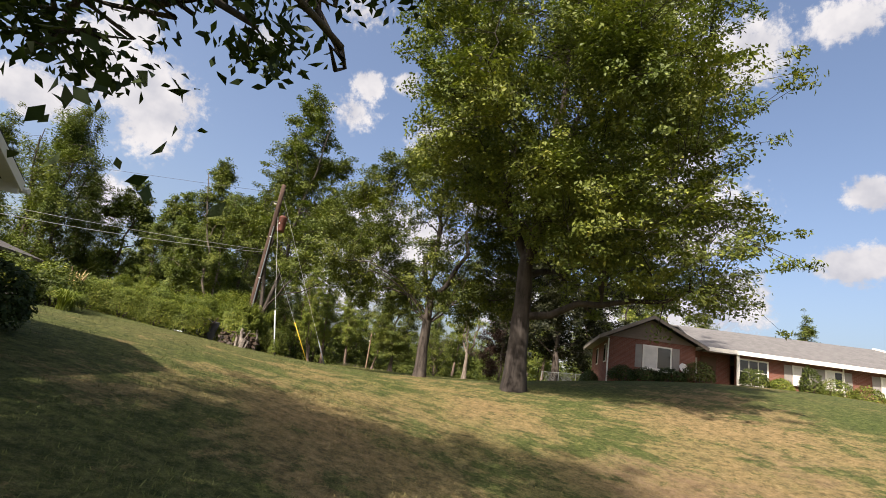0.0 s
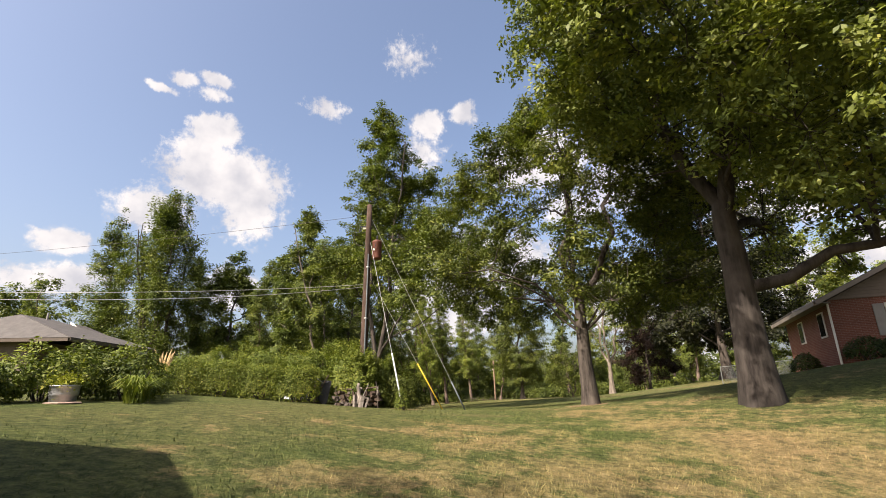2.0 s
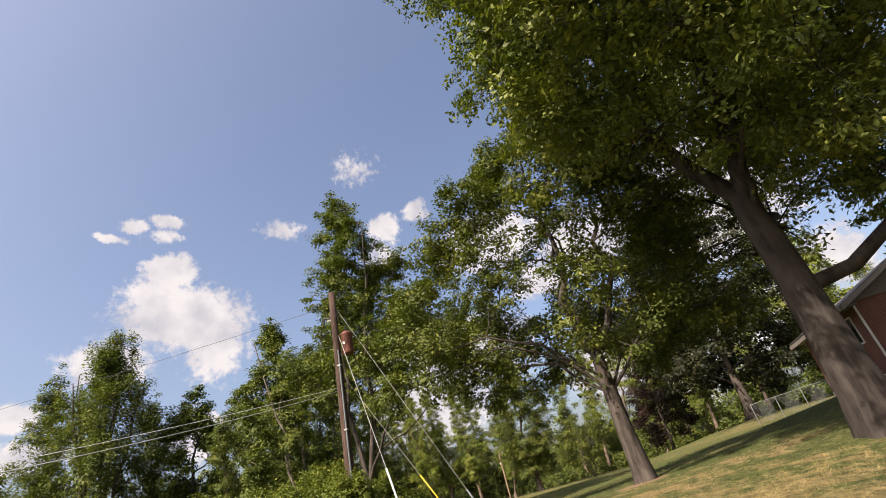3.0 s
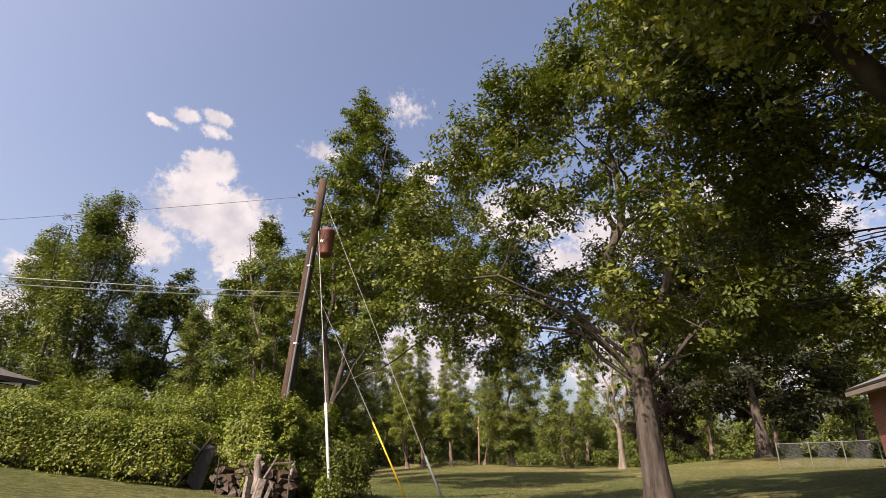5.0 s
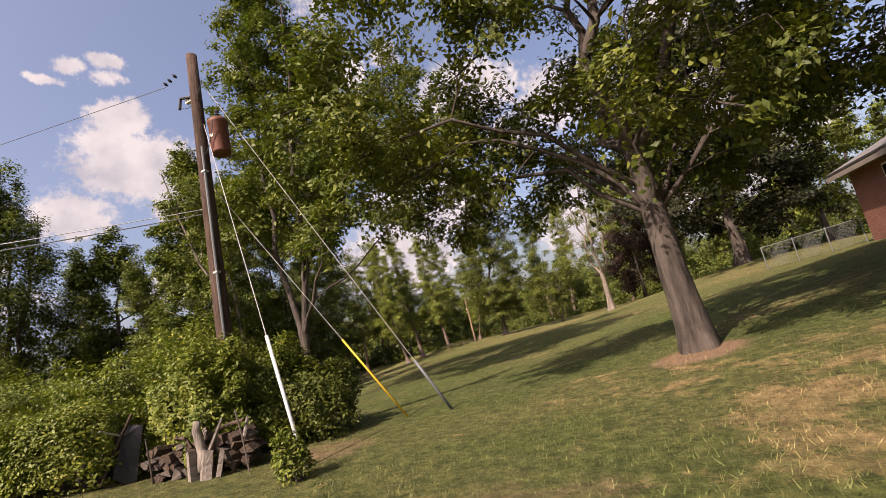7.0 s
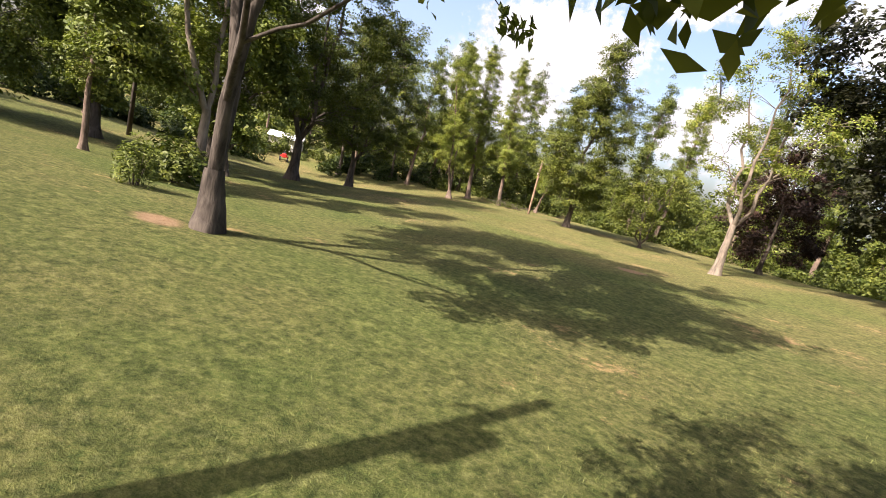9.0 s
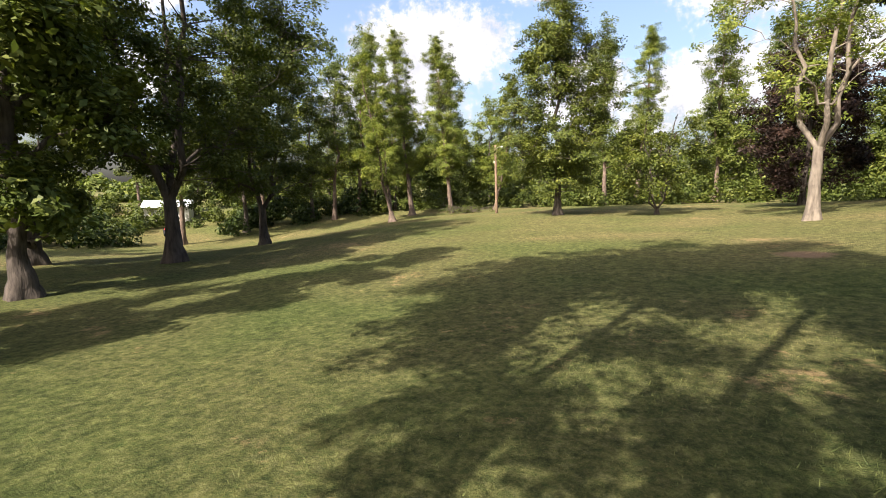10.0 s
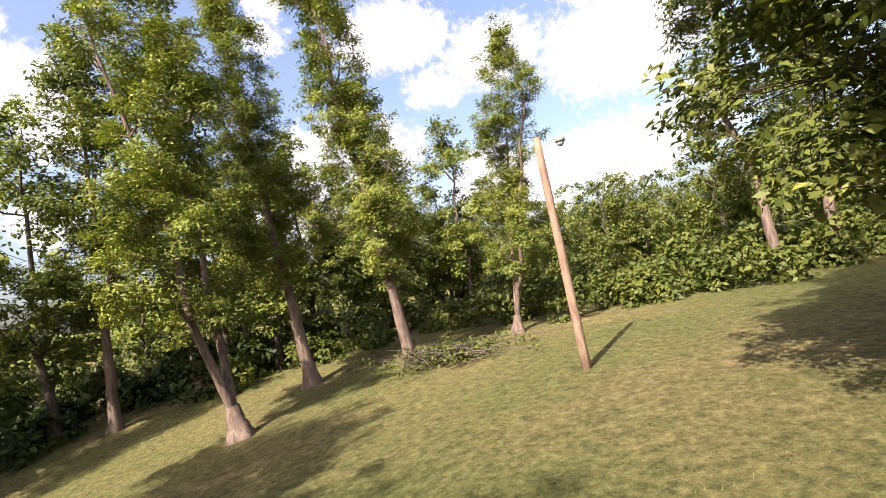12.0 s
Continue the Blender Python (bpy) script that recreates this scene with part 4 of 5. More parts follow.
# ---- neighbour's house beyond the flower bed ----
def rear_house():
    m = pose(-27.8, 21.2, 1.2, 0, 0, 118)
    h = thing("rear_house", "low house with a grey hipped roof and a deep dark porch", "house", at=m)
    # tan wall colour lowered so that it holds the porch's shade
    tan = plain("porch_shade_wall", (0.10, 0.08, 0.06), 0.8)
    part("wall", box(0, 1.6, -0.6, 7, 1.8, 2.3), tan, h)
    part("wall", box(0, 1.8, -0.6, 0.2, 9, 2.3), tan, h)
    part("wall", box(0.2, 8.8, -0.6, 7, 9, 2.3), SIDING, h)
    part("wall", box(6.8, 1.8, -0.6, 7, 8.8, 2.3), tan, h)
    e, r = 2.35, 4.0
    part("roof", slab([(-0.6, -0.6, e), (7.6, -0.6, e), (4.8, 4.4, r), (2.2, 4.4, r)], 0.09), BROWN_SHINGLE, h, "grey shingle roof slope")
    part("roof", slab([(7.6, 9.6, e), (-0.6, 9.6, e), (2.2, 4.4, r), (4.8, 4.4, r)], 0.09), BROWN_SHINGLE, h)
    part("roof", slab([(-0.6, 9.6, e), (-0.6, -0.6, e), (2.2, 4.4, r)], 0.09), BROWN_SHINGLE, h)
    part("roof", slab([(7.6, -0.6, e), (7.6, 9.6, e), (4.8, 4.4, r)], 0.09), BROWN_SHINGLE, h)
    part("fascia", box(-0.6, -0.68, e - 0.12, 7.6, -0.6, e + 0.05), PORCH_TRIM, h, "gutter board")
    part("fascia", box(-0.68, -0.6, e - 0.12, -0.6, 9.6, e + 0.05), PORCH_TRIM, h)
    for x in (0.1, 2.4, 4.7, 6.9):
        part("post", box(x, -0.4, -0.4, x + 0.12, -0.28, e - 0.05), PORCH_TRIM, h, "porch post")
    window_unit(h, 1.5, 2.6, 0.9, 2.0, 1.597, 2, 1, shutters=False, lit=False, label="dark window under the porch")
    window_unit(h, 4.0, 5.7, 0.4, 2.0, 1.597, 2, 1, shutters=False, lit=False, label="dark window under the porch")
    # set-back wing with its own hipped roof
    for b in ((7.02, 2.6, -0.6, 10.4, 2.8, 2.4), (10.2, 2.8, -0.6, 10.4, 8.6, 2.4), (7.02, 8.6, -0.6, 10.4, 8.8, 2.4)):
        part("wall", box(*b), SIDING, h, "cream wall of the set-back wing")
    e2, r2 = 2.5, 4.15
    part("roof", slab([(5.4, 2.0, e2), (11.0, 2.0, e2), (8.6, 5.2, r2), (7.2, 5.2, r2)], 0.09), BROWN_SHINGLE, h, "grey shingle hip of the wing")
    part("roof", slab([(11.0, 2.0, e2), (11.0, 9.2, e2), (8.6, 5.2, r2)], 0.09), BROWN_SHINGLE, h)
    part("roof", slab([(11.0, 9.2, e2), (5.4, 9.2, e2), (7.2, 5.2, r2), (8.6, 5.2, r2)], 0.09), BROWN_SHINGLE, h)
    part("roof", slab([(5.4, 9.2, e2), (5.4, 2.0, e2), (7.2, 5.2, r2)], 0.09), BROWN_SHINGLE, h)
    part("fascia", box(7.62, 1.92, e2 - 0.12, 11.0, 2.0, e2 + 0.05), TRIM, h, "white gutter board")
    part("ridge_flashing", rod([(5.5, 2.0, e2 + 0.12), (7.2, 5.2, r2 + 0.12)], 0.06, 5), TRIM, h, "pale valley flashing")
    window_unit(h, 9.2, 9.9, 1.1, 2.0, 2.597, 2, 1, shutters=False, lit=False, label="dark window in the cream wall")
    part("vent_pipe", rod([(3.6, 4.0, 3.6), (3.6, 4.0, 4.35)], 0.06, 8), SHUTTER, h, "grey vent pipe")
    return h


rear_house()


# ---- shrubs, hedge and flower bed ----
def bush(name, seed, rx, ry, rz, leaf, count, size, stems=7, lump=0.25, slim=0.5, boxy=2.0, droop=0.0):
    """A shrub at the origin: stems and a shell of leaves; boxy above 2 squares it like a clipped hedge."""
    rng = np.random.default_rng(seed)
    root = new(name)
    d = rng.normal(size=(count, 3))
    d[:, 2] = np.abs(d[:, 2]) * 1.0 - 0.25
    d /= np.linalg.norm(d, axis=1)[:, None]
    n = (np.abs(d) ** boxy).sum(1) ** (-1 / boxy)
    k = rng.uniform(0, 6.28, 4)
    rough = 1 + lump * (np.sin(4 * d[:, 0] + 3 * d[:, 2] + k[0]) * 0.4 + np.sin(7 * d[:, 1] - 4 * d[:, 0] + k[1]) * 0.35 + np.sin(11 * d[:, 0] + 9 * d[:, 1] + 8 * d[:, 2] + k[2]) * 0.3)
    r = n * rough * rng.uniform(0.55, 1.0, count) ** 0.35
    p = d * r[:, None] * (rx, ry, rz * 0.75) + (0, 0, rz * 0.3)
    p[:, 2] = np.clip(p[:, 2], 0.03, None)
    v, f = leaves(rng, p, 1, size * 0.3, size, droop, slim, 0.8, np.array([0, 0, rz * 0.3]))
    mesh_object("foliage", v, f, leaf, root)
    wood = []
    for i in range(stems):
        a = 2 * np.pi * i / stems + rng.uniform(0, 0.5)
        e = (math.cos(a) * rx * 0.6, math.sin(a) * ry * 0.6, rz * 0.7)
        wood.append(tube(bend((math.cos(a) * 0.08, math.sin(a) * 0.08, -0.1), e, 0.1, 5), np.linspace(0.025, 0.006, 5), 4))
    v, f = join(wood)
    tagged(mesh_object("woody_growth", v, f, DARK_BARK, root), kind="stuff")
    return root


def put_bush(label, category, group, x, y, turn=0, **kw):
    b = bush(**kw)
    plant(b, x, y, turn)
    return tagged(b, label, category, group)


hd = math.degrees(math.atan2(21.7 - 19.2, -11.3 + 15.8))
for i, (x, y) in enumerate(((-15.6, 19.4), (-14.4, 20.05), (-13.2, 20.7), (-12.0, 21.35))):
    put_bush("clipped green privet hedge section beside the lawn", "hedge", "privet hedge", x, y, hd, name="hedge", seed=100 + i, rx=0.85, ry=0.62, rz=1.14 + 0.06 * (i % 2), leaf=HEDGE_LEAF, count=11000, size=0.07, boxy=4.5, lump=0.12)
for i, (x, y, rx, ry, rz, lf) in enumerate(((-10.95, 23.0, 1.4, 1.0, 1.95, HEDGE_LEAF), (-9.8, 24.4, 1.15, 1.0, 1.5, SHRUB_LEAF), (-12.4, 23.2, 1.7, 1.2, 2.15, HEDGE_LEAF), (-14.8, 22.4, 1.6, 1.1, 1.75, HEDGE_LEAF), (-9.9, 23.9, 0.85, 0.7, 1.6, HEDGE_LEAF), (-17.0, 21.6, 1.5, 1.0, 1.6, HEDGE_LEAF), (-10.2, 22.85, 0.9, 0.7, 1.7, HEDGE_LEAF))):
    put_bush("sprawling green shrub arching over the woodpile", "shrub", "boundary shrubs", x, y, 20 * i, name="arching_shrub", seed=120 + i, rx=rx, ry=ry, rz=rz, leaf=lf, count=17000, size=0.095, lump=0.45, slim=0.4, droop=0.8)
put_bush("small leafy sapling bush at the foot of the guy wire", "shrub", "", -7.6, 21.45, name="sapling_bush", seed=140, rx=0.22, ry=0.22, rz=0.6, leaf=HEDGE_LEAF, count=1300, size=0.065, lump=0.5, slim=0.45)
put_bush("small conifer-like bush on the open lawn", "shrub", "", -21.0, 33.3, name="lawn_bush", seed=141, rx=0.5, ry=0.5, rz=1.25, leaf=MAPLE_LEAF, count=1100, size=0.16, slim=0.3, lump=0.4)
put_bush("leafy undergrowth round the pale tree's foot", "shrub", "", -23.6, 36.0, name="undergrowth", seed=142, rx=1.2, ry=1.0, rz=1.5, leaf=SHRUB_LEAF, count=2600, size=0.2, lump=0.5)
# dark shrubs along the cream house
cu = Vector((0.463, -0.886, 0)).normalized()
for i, (s, o, k) in enumerate(((0.35, 0.75, 0.72), (1.7, 0.75, 0.78), (3.2, 0.75, 0.8), (4.7, 0.75, 0.8))):
    p = Vector((-5.61, 8.63, 0)) + cu * s + Vector((0.886, 0.463, 0)) * o
    put_bush("dark green rounded foundation shrub against the siding", "shrub", "foundation shrubs", p.x, p.y, 40 * i, name="foundation_shrub", seed=150 + i, rx=0.85 * k, ry=0.75 * k, rz=1.35 * k, leaf=DARK_LEAF, count=4200, size=0.085, lump=0.12)
# shrubs along the brick house
bh = pose(7.1, 35.0, 1.95, 0, 0, 2)
for i, (x, y, rx, rz, lf) in enumerate(((0.7, -0.9, 0.8, 0.95, DARK_LEAF), (2.0, -0.95, 0.9, 0.8, DARK_LEAF), (3.4, -0.95, 0.9, 0.8, DARK_LEAF), (4.9, -1.0, 0.85, 1.25, SHRUB_LEAF), (7.9, -0.7, 0.75, 1.1, SHRUB_LEAF), (9.3, -0.6, 0.6, 0.75, HEDGE_LEAF),
                                        (10.9, -0.5, 0.5, 1.6, SHRUB_LEAF), (12.2, -0.4, 0.9, 1.25, HEDGE_LEAF), (13.8, -0.4, 0.95, 1.15, HEDGE_LEAF), (15.5, -0.4, 0.95, 1.1, HEDGE_LEAF), (17.2, -0.4, 0.95, 1.15, HEDGE_LEAF), (19.0, -0.4, 0.95, 1.05, HEDGE_LEAF), (-0.8, 2.6, 0.6, 0.9, DARK_LEAF))):
    p = bh @ Vector((x, y, 0))
    put_bush("rounded clipped shrub along the brick wall", "shrub", "brick house shrubs", p.x, p.y, 2, name="wall_shrub", seed=170 + i, rx=rx, ry=0.75, rz=rz, leaf=lf, count=1700, size=0.12, lump=0.12)


def strip(name, pts, width, rise, mat, label, category):
    """A path laid on the lawn along a line of points."""
    p = np.array(pts, float)
    t = np.gradient(p, axis=0)
    t /= np.linalg.norm(t, axis=1)[:, None]
    s = np.stack([t[:, 1], -t[:, 0]], 1)
    v = []
    for q, o in zip(p, s):
        for k in (-0.5, 0.5):
            a = q + o * width * k
            z = float(height(a[0], a[1]))
            v += [(a[0], a[1], z - 0.1), (a[0], a[1], z + rise)]
    f = []
    for i in range(len(p) - 1):
        a = i * 4
        f += [(a + 1, a + 3, a + 7, a + 5), (a, a + 1, a + 5, a + 4), (a + 2, a + 6, a + 7, a + 3)]
    return tagged(mesh_object(name, v, f, mat), label, category, kind="structure")


line = bend((13.4, 34.3, 0), (30, 28, 0), 0, 14)[:, :2]
strip("path", line, 1.1, 0.03, CONCRETE, "pale concrete front walk across the lawn", "path")

PLUME = plain("tan_plume", (0.46, 0.34, 0.17), 0.9, 20.0, 0.25)
FENCE_WIRE = plain("weathered_fence_wire", (0.20, 0.21, 0.20), 0.5, 5.0, 0.2, metal=0.5, relief=0.05)
ZINC = plain("galvanised_zinc", (0.36, 0.37, 0.37), 0.45, 5.0, 0.2, metal=0.6, relief=0.08)


def blades(name, seed, count, reach, tall, width, mat, label, x, y, plume=0, group=""):
    """A clump of arching strap leaves, with tan plumes if asked."""
    rng = np.random.default_rng(seed)
    root = new(name)
    vs, fs, n = [], [], 0
    for i in range(count):
        a, r, hh = rng.uniform(0, 6.28), reach * rng.uniform(0.4, 1), tall * rng.uniform(0.6, 1)
        o = np.array([rng.normal(0, 0.08), rng.normal(0, 0.08), 0])
        d, s = np.array([math.cos(a), math.sin(a), 0]), np.array([-math.sin(a), math.cos(a), 0]) * width
        pts = [o, o + d * r * 0.3 + (0, 0, hh * 0.8), o + d * r * 0.7 + (0, 0, hh), o + d * r * 1.1 + (0, 0, hh * 0.75)]
        for p, w in zip(pts, (0.8, 1, 0.8, 0.08)):
            vs += [p - s * w, p + s * w]
        fs += [(n + 2 * j, n + 2 * j + 1, n + 2 * j + 3, n + 2 * j + 2) for j in range(3)]
        n += 8
    mesh_object("leaves", vs, np.array(fs), mat, root)
    for i in range(plume):
        a = rng.uniform(0, 6.28)
        e = np.array([math.cos(a) * 0.35, math.sin(a) * 0.35, tall * rng.uniform(1.2, 1.6)])
        v, f = tube(bend((0, 0, 0.2), e, 0.1, 7), [0.006, 0.006, 0.007, 0.012, 0.03, 0.028, 0.004], 5)
        mesh_object("plume", v, f, PLUME, root)
    plant(root, x, y)
    return tagged(root, label, "plant", group)


for i, (x, y, c) in enumerate(((-11.5, 15.3, 90), (-12.3, 15.9, 80), (-13.2, 16.6, 80), (-11.2, 14.9, 70), (-12.9, 15.2, 70))):
    blades("daylily", 200 + i, c, 0.7, 0.68, 0.016, HEDGE_LEAF, "clump of arching green daylily leaves in the bed", x, y, group="daylilies")
blades("ornamental_grass", 210, 170, 0.45, 1.0, 0.007, LIME_LEAF, "tall ornamental grass with tan plumes", -14.9, 18.0, plume=16)
for i, (x, y, r, z, lf) in enumerate(((-13.8, 15.0, 0.8, 1.3, SHRUB_LEAF), (-12.7, 12.2, 0.8, 0.85, SHRUB_LEAF), (-13.0, 11.6, 0.9, 1.0, HEDGE_LEAF), (-15.6, 16.3, 0.9, 1.5, SHRUB_LEAF), (-14.9, 17.2, 0.6, 0.6, SHRUB_LEAF), (-12.4, 11.2, 0.6, 0.6, HEDGE_LEAF), (-12.7, 15.7, 0.95, 1.15, SHRUB_LEAF), (-14.3, 16.7, 1.0, 1.35, HEDGE_LEAF), (-13.1, 12.7, 0.8, 0.85, HEDGE_LEAF), (-13.1, 13.9, 0.9, 1.2, HEDGE_LEAF))):
    put_bush("leafy garden shrub in the flower bed", "shrub", "bed shrubs", x, y, 30 * i, name="bed_shrub", seed=220 + i, rx=r, ry=r, rz=z, leaf=lf, count=2200, size=0.12, lump=0.4)
tub = thing("wash_tub", "old galvanised wash tub planted with lime-green foliage", "planter")
part("tub", lathe([(0.34, 0), (0.37, 0.02), (0.38, 0.2), (0.405, 0.22), (0.41, 0.27), (0.42, 0.5), (0.455, 0.52), (0.45, 0.55), (0.41, 0.54)], 28), ZINC, tub, smooth=True)
part("soil", lathe([(0.40, 0.46), (0.40, 0.5)], 20), SOIL, tub, "dark potting soil")
v, f = leaves(np.random.default_rng(9), np.random.default_rng(8).normal(size=(420, 3)) * (0.22, 0.22, 0.11) + (0, 0, 0.68), 3, 0.06, 0.09)
mesh_object("foliage", v, f, LIME_LEAF, tub)["label"] = "lime-green leaves"
plant(tub, -12.2, 13.95, 0, 0.7)
stone = tagged(part("flagstone", lathe([(0.62, -0.05), (0.66, 0.02), (0.6, 0.06)], 9), plain("sandstone", (0.27, 0.195, 0.15), 0.9, 4.0, 0.2, relief=0.5), None), "flat pinkish flagstone beside the tub", "stone")
plant(stone, -11.75, 13.75, 0, 0.55)

# ---- utility pole, wires and guys ----
POLE_WOOD = bark_material("pole_wood", (0.028, 0.019, 0.015), (0.080, 0.053, 0.040), 14.0)
RUST = plain("rusty_tank", (0.12, 0.045, 0.030), 0.6, 6.0, 0.35, metal=0.2)
BLACK = plain("black_rubber", (0.02, 0.02, 0.022), 0.6, 10.0, 0.2)
STEEL = plain("steel_wire", (0.40, 0.40, 0.38), 0.5, 10.0, 0.2, metal=0.5)
WHITE_PLASTIC = plain("grey_white_plastic", (0.40, 0.415, 0.415), 0.5, 5.0, 0.1)
YELLOW_PLASTIC = plain("yellow_plastic", (0.55, 0.36, 0.025), 0.45, 5.0, 0.15)
GREY_PLASTIC = plain("grey_plastic", (0.096, 0.108, 0.114), 0.5, 5.0, 0.15)
PX, PY = -10.9, 24.0
PZ = float(height(PX, PY))
TOP = 8.75 - PZ
pole = thing("utility_pole", "dark weathered wooden utility pole with a rusty transformer", "utility pole", at=pose(PX + 0.3, PY - 0.6, PZ, -3.9, -1.9, 0))
part("post", rod([(0.0, 0.0, z) for z in np.linspace(-0.5, TOP, 9)], 0.165, 14, 0.115), POLE_WOOD, pole, smooth=True)
tank = part("transformer", lathe([(0.10, 0.0), (0.19, 0.02), (0.2, 0.06), (0.2, 0.72), (0.215, 0.74), (0.215, 0.8), (0.16, 0.86), (0.05, 0.9)], 20), RUST, pole, "rusty cylindrical transformer", True)
tank.matrix_basis = pose(0.36, 0.16, TOP - 2.6)
part("bushing", lathe([(0.05, 0.86), (0.06, 0.92), (0.035, 0.95), (0.055, 0.98), (0.03, 1.02), (0.045, 1.05), (0.015, 1.12)], 10), BLACK, tank, "porcelain bushing")
part("bracket", box(-0.26, -0.02, 0.25, -0.1, 0.14, 0.31), STEEL, tank)
part("bracket", box(-0.26, -0.02, 0.6, -0.1, 0.14, 0.66), STEEL, tank)
part("warning_plate", box(-0.05, -0.212, 0.36, 0.03, -0.196, 0.44), TRIM, tank, "small white plate")
cut = part("fuse_cutout", rod([(-0.1, -0.05, TOP - 1.05), (-0.36, -0.1, TOP - 1.0), (-0.42, -0.1, TOP - 1.25)], 0.035, 8), BLACK, pole, "dark fuse cutout")
part("arm", box(-0.3, -0.04, TOP - 1.12, -0.1, 0.04, TOP - 1.04), TRIM, cut, "pale mounting arm")
for k, (dx, dz) in enumerate(((-0.55, -0.14), (-0.72, -0.19), (-0.86, -0.23))):
    part("insulator", lathe([(0.02, 0), (0.06, 0.02), (0.06, 0.04), (0.02, 0.06)], 10), BLACK, pole).matrix_basis = pose(dx, -0.05, TOP - 0.22 + dz * 0.7, 0, 60, 0)
part("riser_pipe", rod([(0.13, -0.13, -0.2), (0.13, -0.12, TOP - 2.4)], 0.03, 8), GREY_PLASTIC, pole, "grey riser conduit")
for z in (1.2, 3.4, 5.6):
    part("strap", box(0.06, -0.16, z, 0.17, -0.06, z + 0.04), STEEL, pole)
part("drop_loop", rod(bend((0.33, -0.1, TOP - 0.85), (-0.4, -0.1, TOP - 1.2), -0.55, 10), 0.008, 4), BLACK, pole)
part("drop_loop", rod(bend((0.5, -0.1, TOP - 1.9), (0.05, -0.1, TOP - 2.6), -0.5, 10), 0.012, 4), BLACK, pole)


def span(name, a, c, sag, radius, mat, label, parts=()):
    t = np.linspace(0, 1, 25)[:, None]
    p = np.array(a) * (1 - t) + np.array(c) * t - np.concatenate([np.zeros((25, 2)), 4 * sag * t * (1 - t)], 1)
    w = thing(name, label, "cable")
    part("cable", rod(p, radius, 5), mat, w)
    return w


AT = lambda z: (PX, PY, z)
span("service_wire", AT(5.0), (-17.0, 11.0, 3.1), 0.3, 0.011, STEEL, "twisted service wire sagging from the pole")
span("service_wire", AT(5.1), (-22.0, 9.0, 3.6), 0.3, 0.008, STEEL, "thin service wire running from the pole")
span("primary_wire", (PX - 0.86, PY - 0.05, 8.3), (-60.0, 12.0, 9.5), 0.6, 0.008, BLACK, "thin power line leaving the pole top")


def guy(name, anchor, top, wire_mat, guard, guard_mat, label, thick=0.029):
    a = np.array([anchor[0], anchor[1], float(height(*anchor)) - 0.05])
    t = np.array(top)
    d = (t - a) / np.linalg.norm(t - a)
    g = thing(name, label, "guy wire")
    part("wire", rod([a, t], 0.007, 5), wire_mat, g)
    part("guard", rod([a, a + d * guard * 0.5, a + d * guard], thick, 10), guard_mat, g, label, True)
    part("anchor_rod", rod([a - d * 0.3, a + d * 0.15], 0.018, 6), STEEL, g, "steel anchor rod")


guy("guy_wire", (-7.85, 21.95), AT(7.4), STEEL, 2.2, WHITE_PLASTIC, "guy wire with a whitish plastic guard")
guy("guy_wire", (-8.0, 25.25), AT(5.6), STEEL, 2.1, YELLOW_PLASTIC, "guy wire with a yellow plastic guard", 0.021)
guy("guy_wire", (-7.1, 25.4), AT(8.3), STEEL, 1.25, GREY_PLASTIC, "guy wire with a dark grey guard")
far_pole = thing("far_utility_pole", "distant grey wooden utility pole among the trees", "utility pole", at=pose(-42.3, 43.4, float(height(-42.3, 43.4))))
part("post", rod([(0, 0, -0.4), (0, 0, 4), (0.05, 0, 8.6)], 0.16, 10, 0.11), GREY_BARK, far_pole, smooth=True)
part("crossarm", box(-0.7, -0.06, 7.8, 0.7, 0.06, 7.92), GREY_BARK, far_pole)

# ---- woodpile and wheelbarrow ----
# split wood is coloured darker to stand for the shade under the shrub
SHADED_SPLIT = bark_material("shaded_split_wood", (0.022, 0.016, 0.012), (0.085, 0.062, 0.046), 12.0)
pile = thing("woodpile", "stack of old split firewood under the shrub", "firewood", at=pose(-9.75, 22.1, float(height(-9.75, 22.1)), 0, 0, 14))
rw = np.random.default_rng(77)


GREY_LOG = bark_material("weathered_log", (0.10, 0.085, 0.07), (0.27, 0.235, 0.20), 12.0)


def log_mesh(seed, length, r, mat=None):
    q = np.random.default_rng(seed)
    bm = bmesh.new()
    ang = np.sort(q.uniform(0, 6.28, 6))
    pr = [(math.cos(a) * r * q.uniform(0.7, 1.1), math.sin(a) * r * q.uniform(0.7, 1.1)) for a in ang]
    lo = [bm.verts.new((x, -length / 2, z)) for x, z in pr]
    hi = [bm.verts.new((x * 0.96, length / 2, z * 0.96)) for x, z in pr]
    bm.faces.new(lo)
    bm.faces.new(hi[::-1])
    for i in range(6):
        j = (i + 1) % 6
        bm.faces.new((lo[i], hi[i], hi[j], lo[j]))
    me = bpy.data.meshes.new("log")
    bm.to_mesh(me)
    bm.free()
    me.materials.append(mat or (SHADED_SPLIT if seed % 3 else DARK_BARK))
    return me


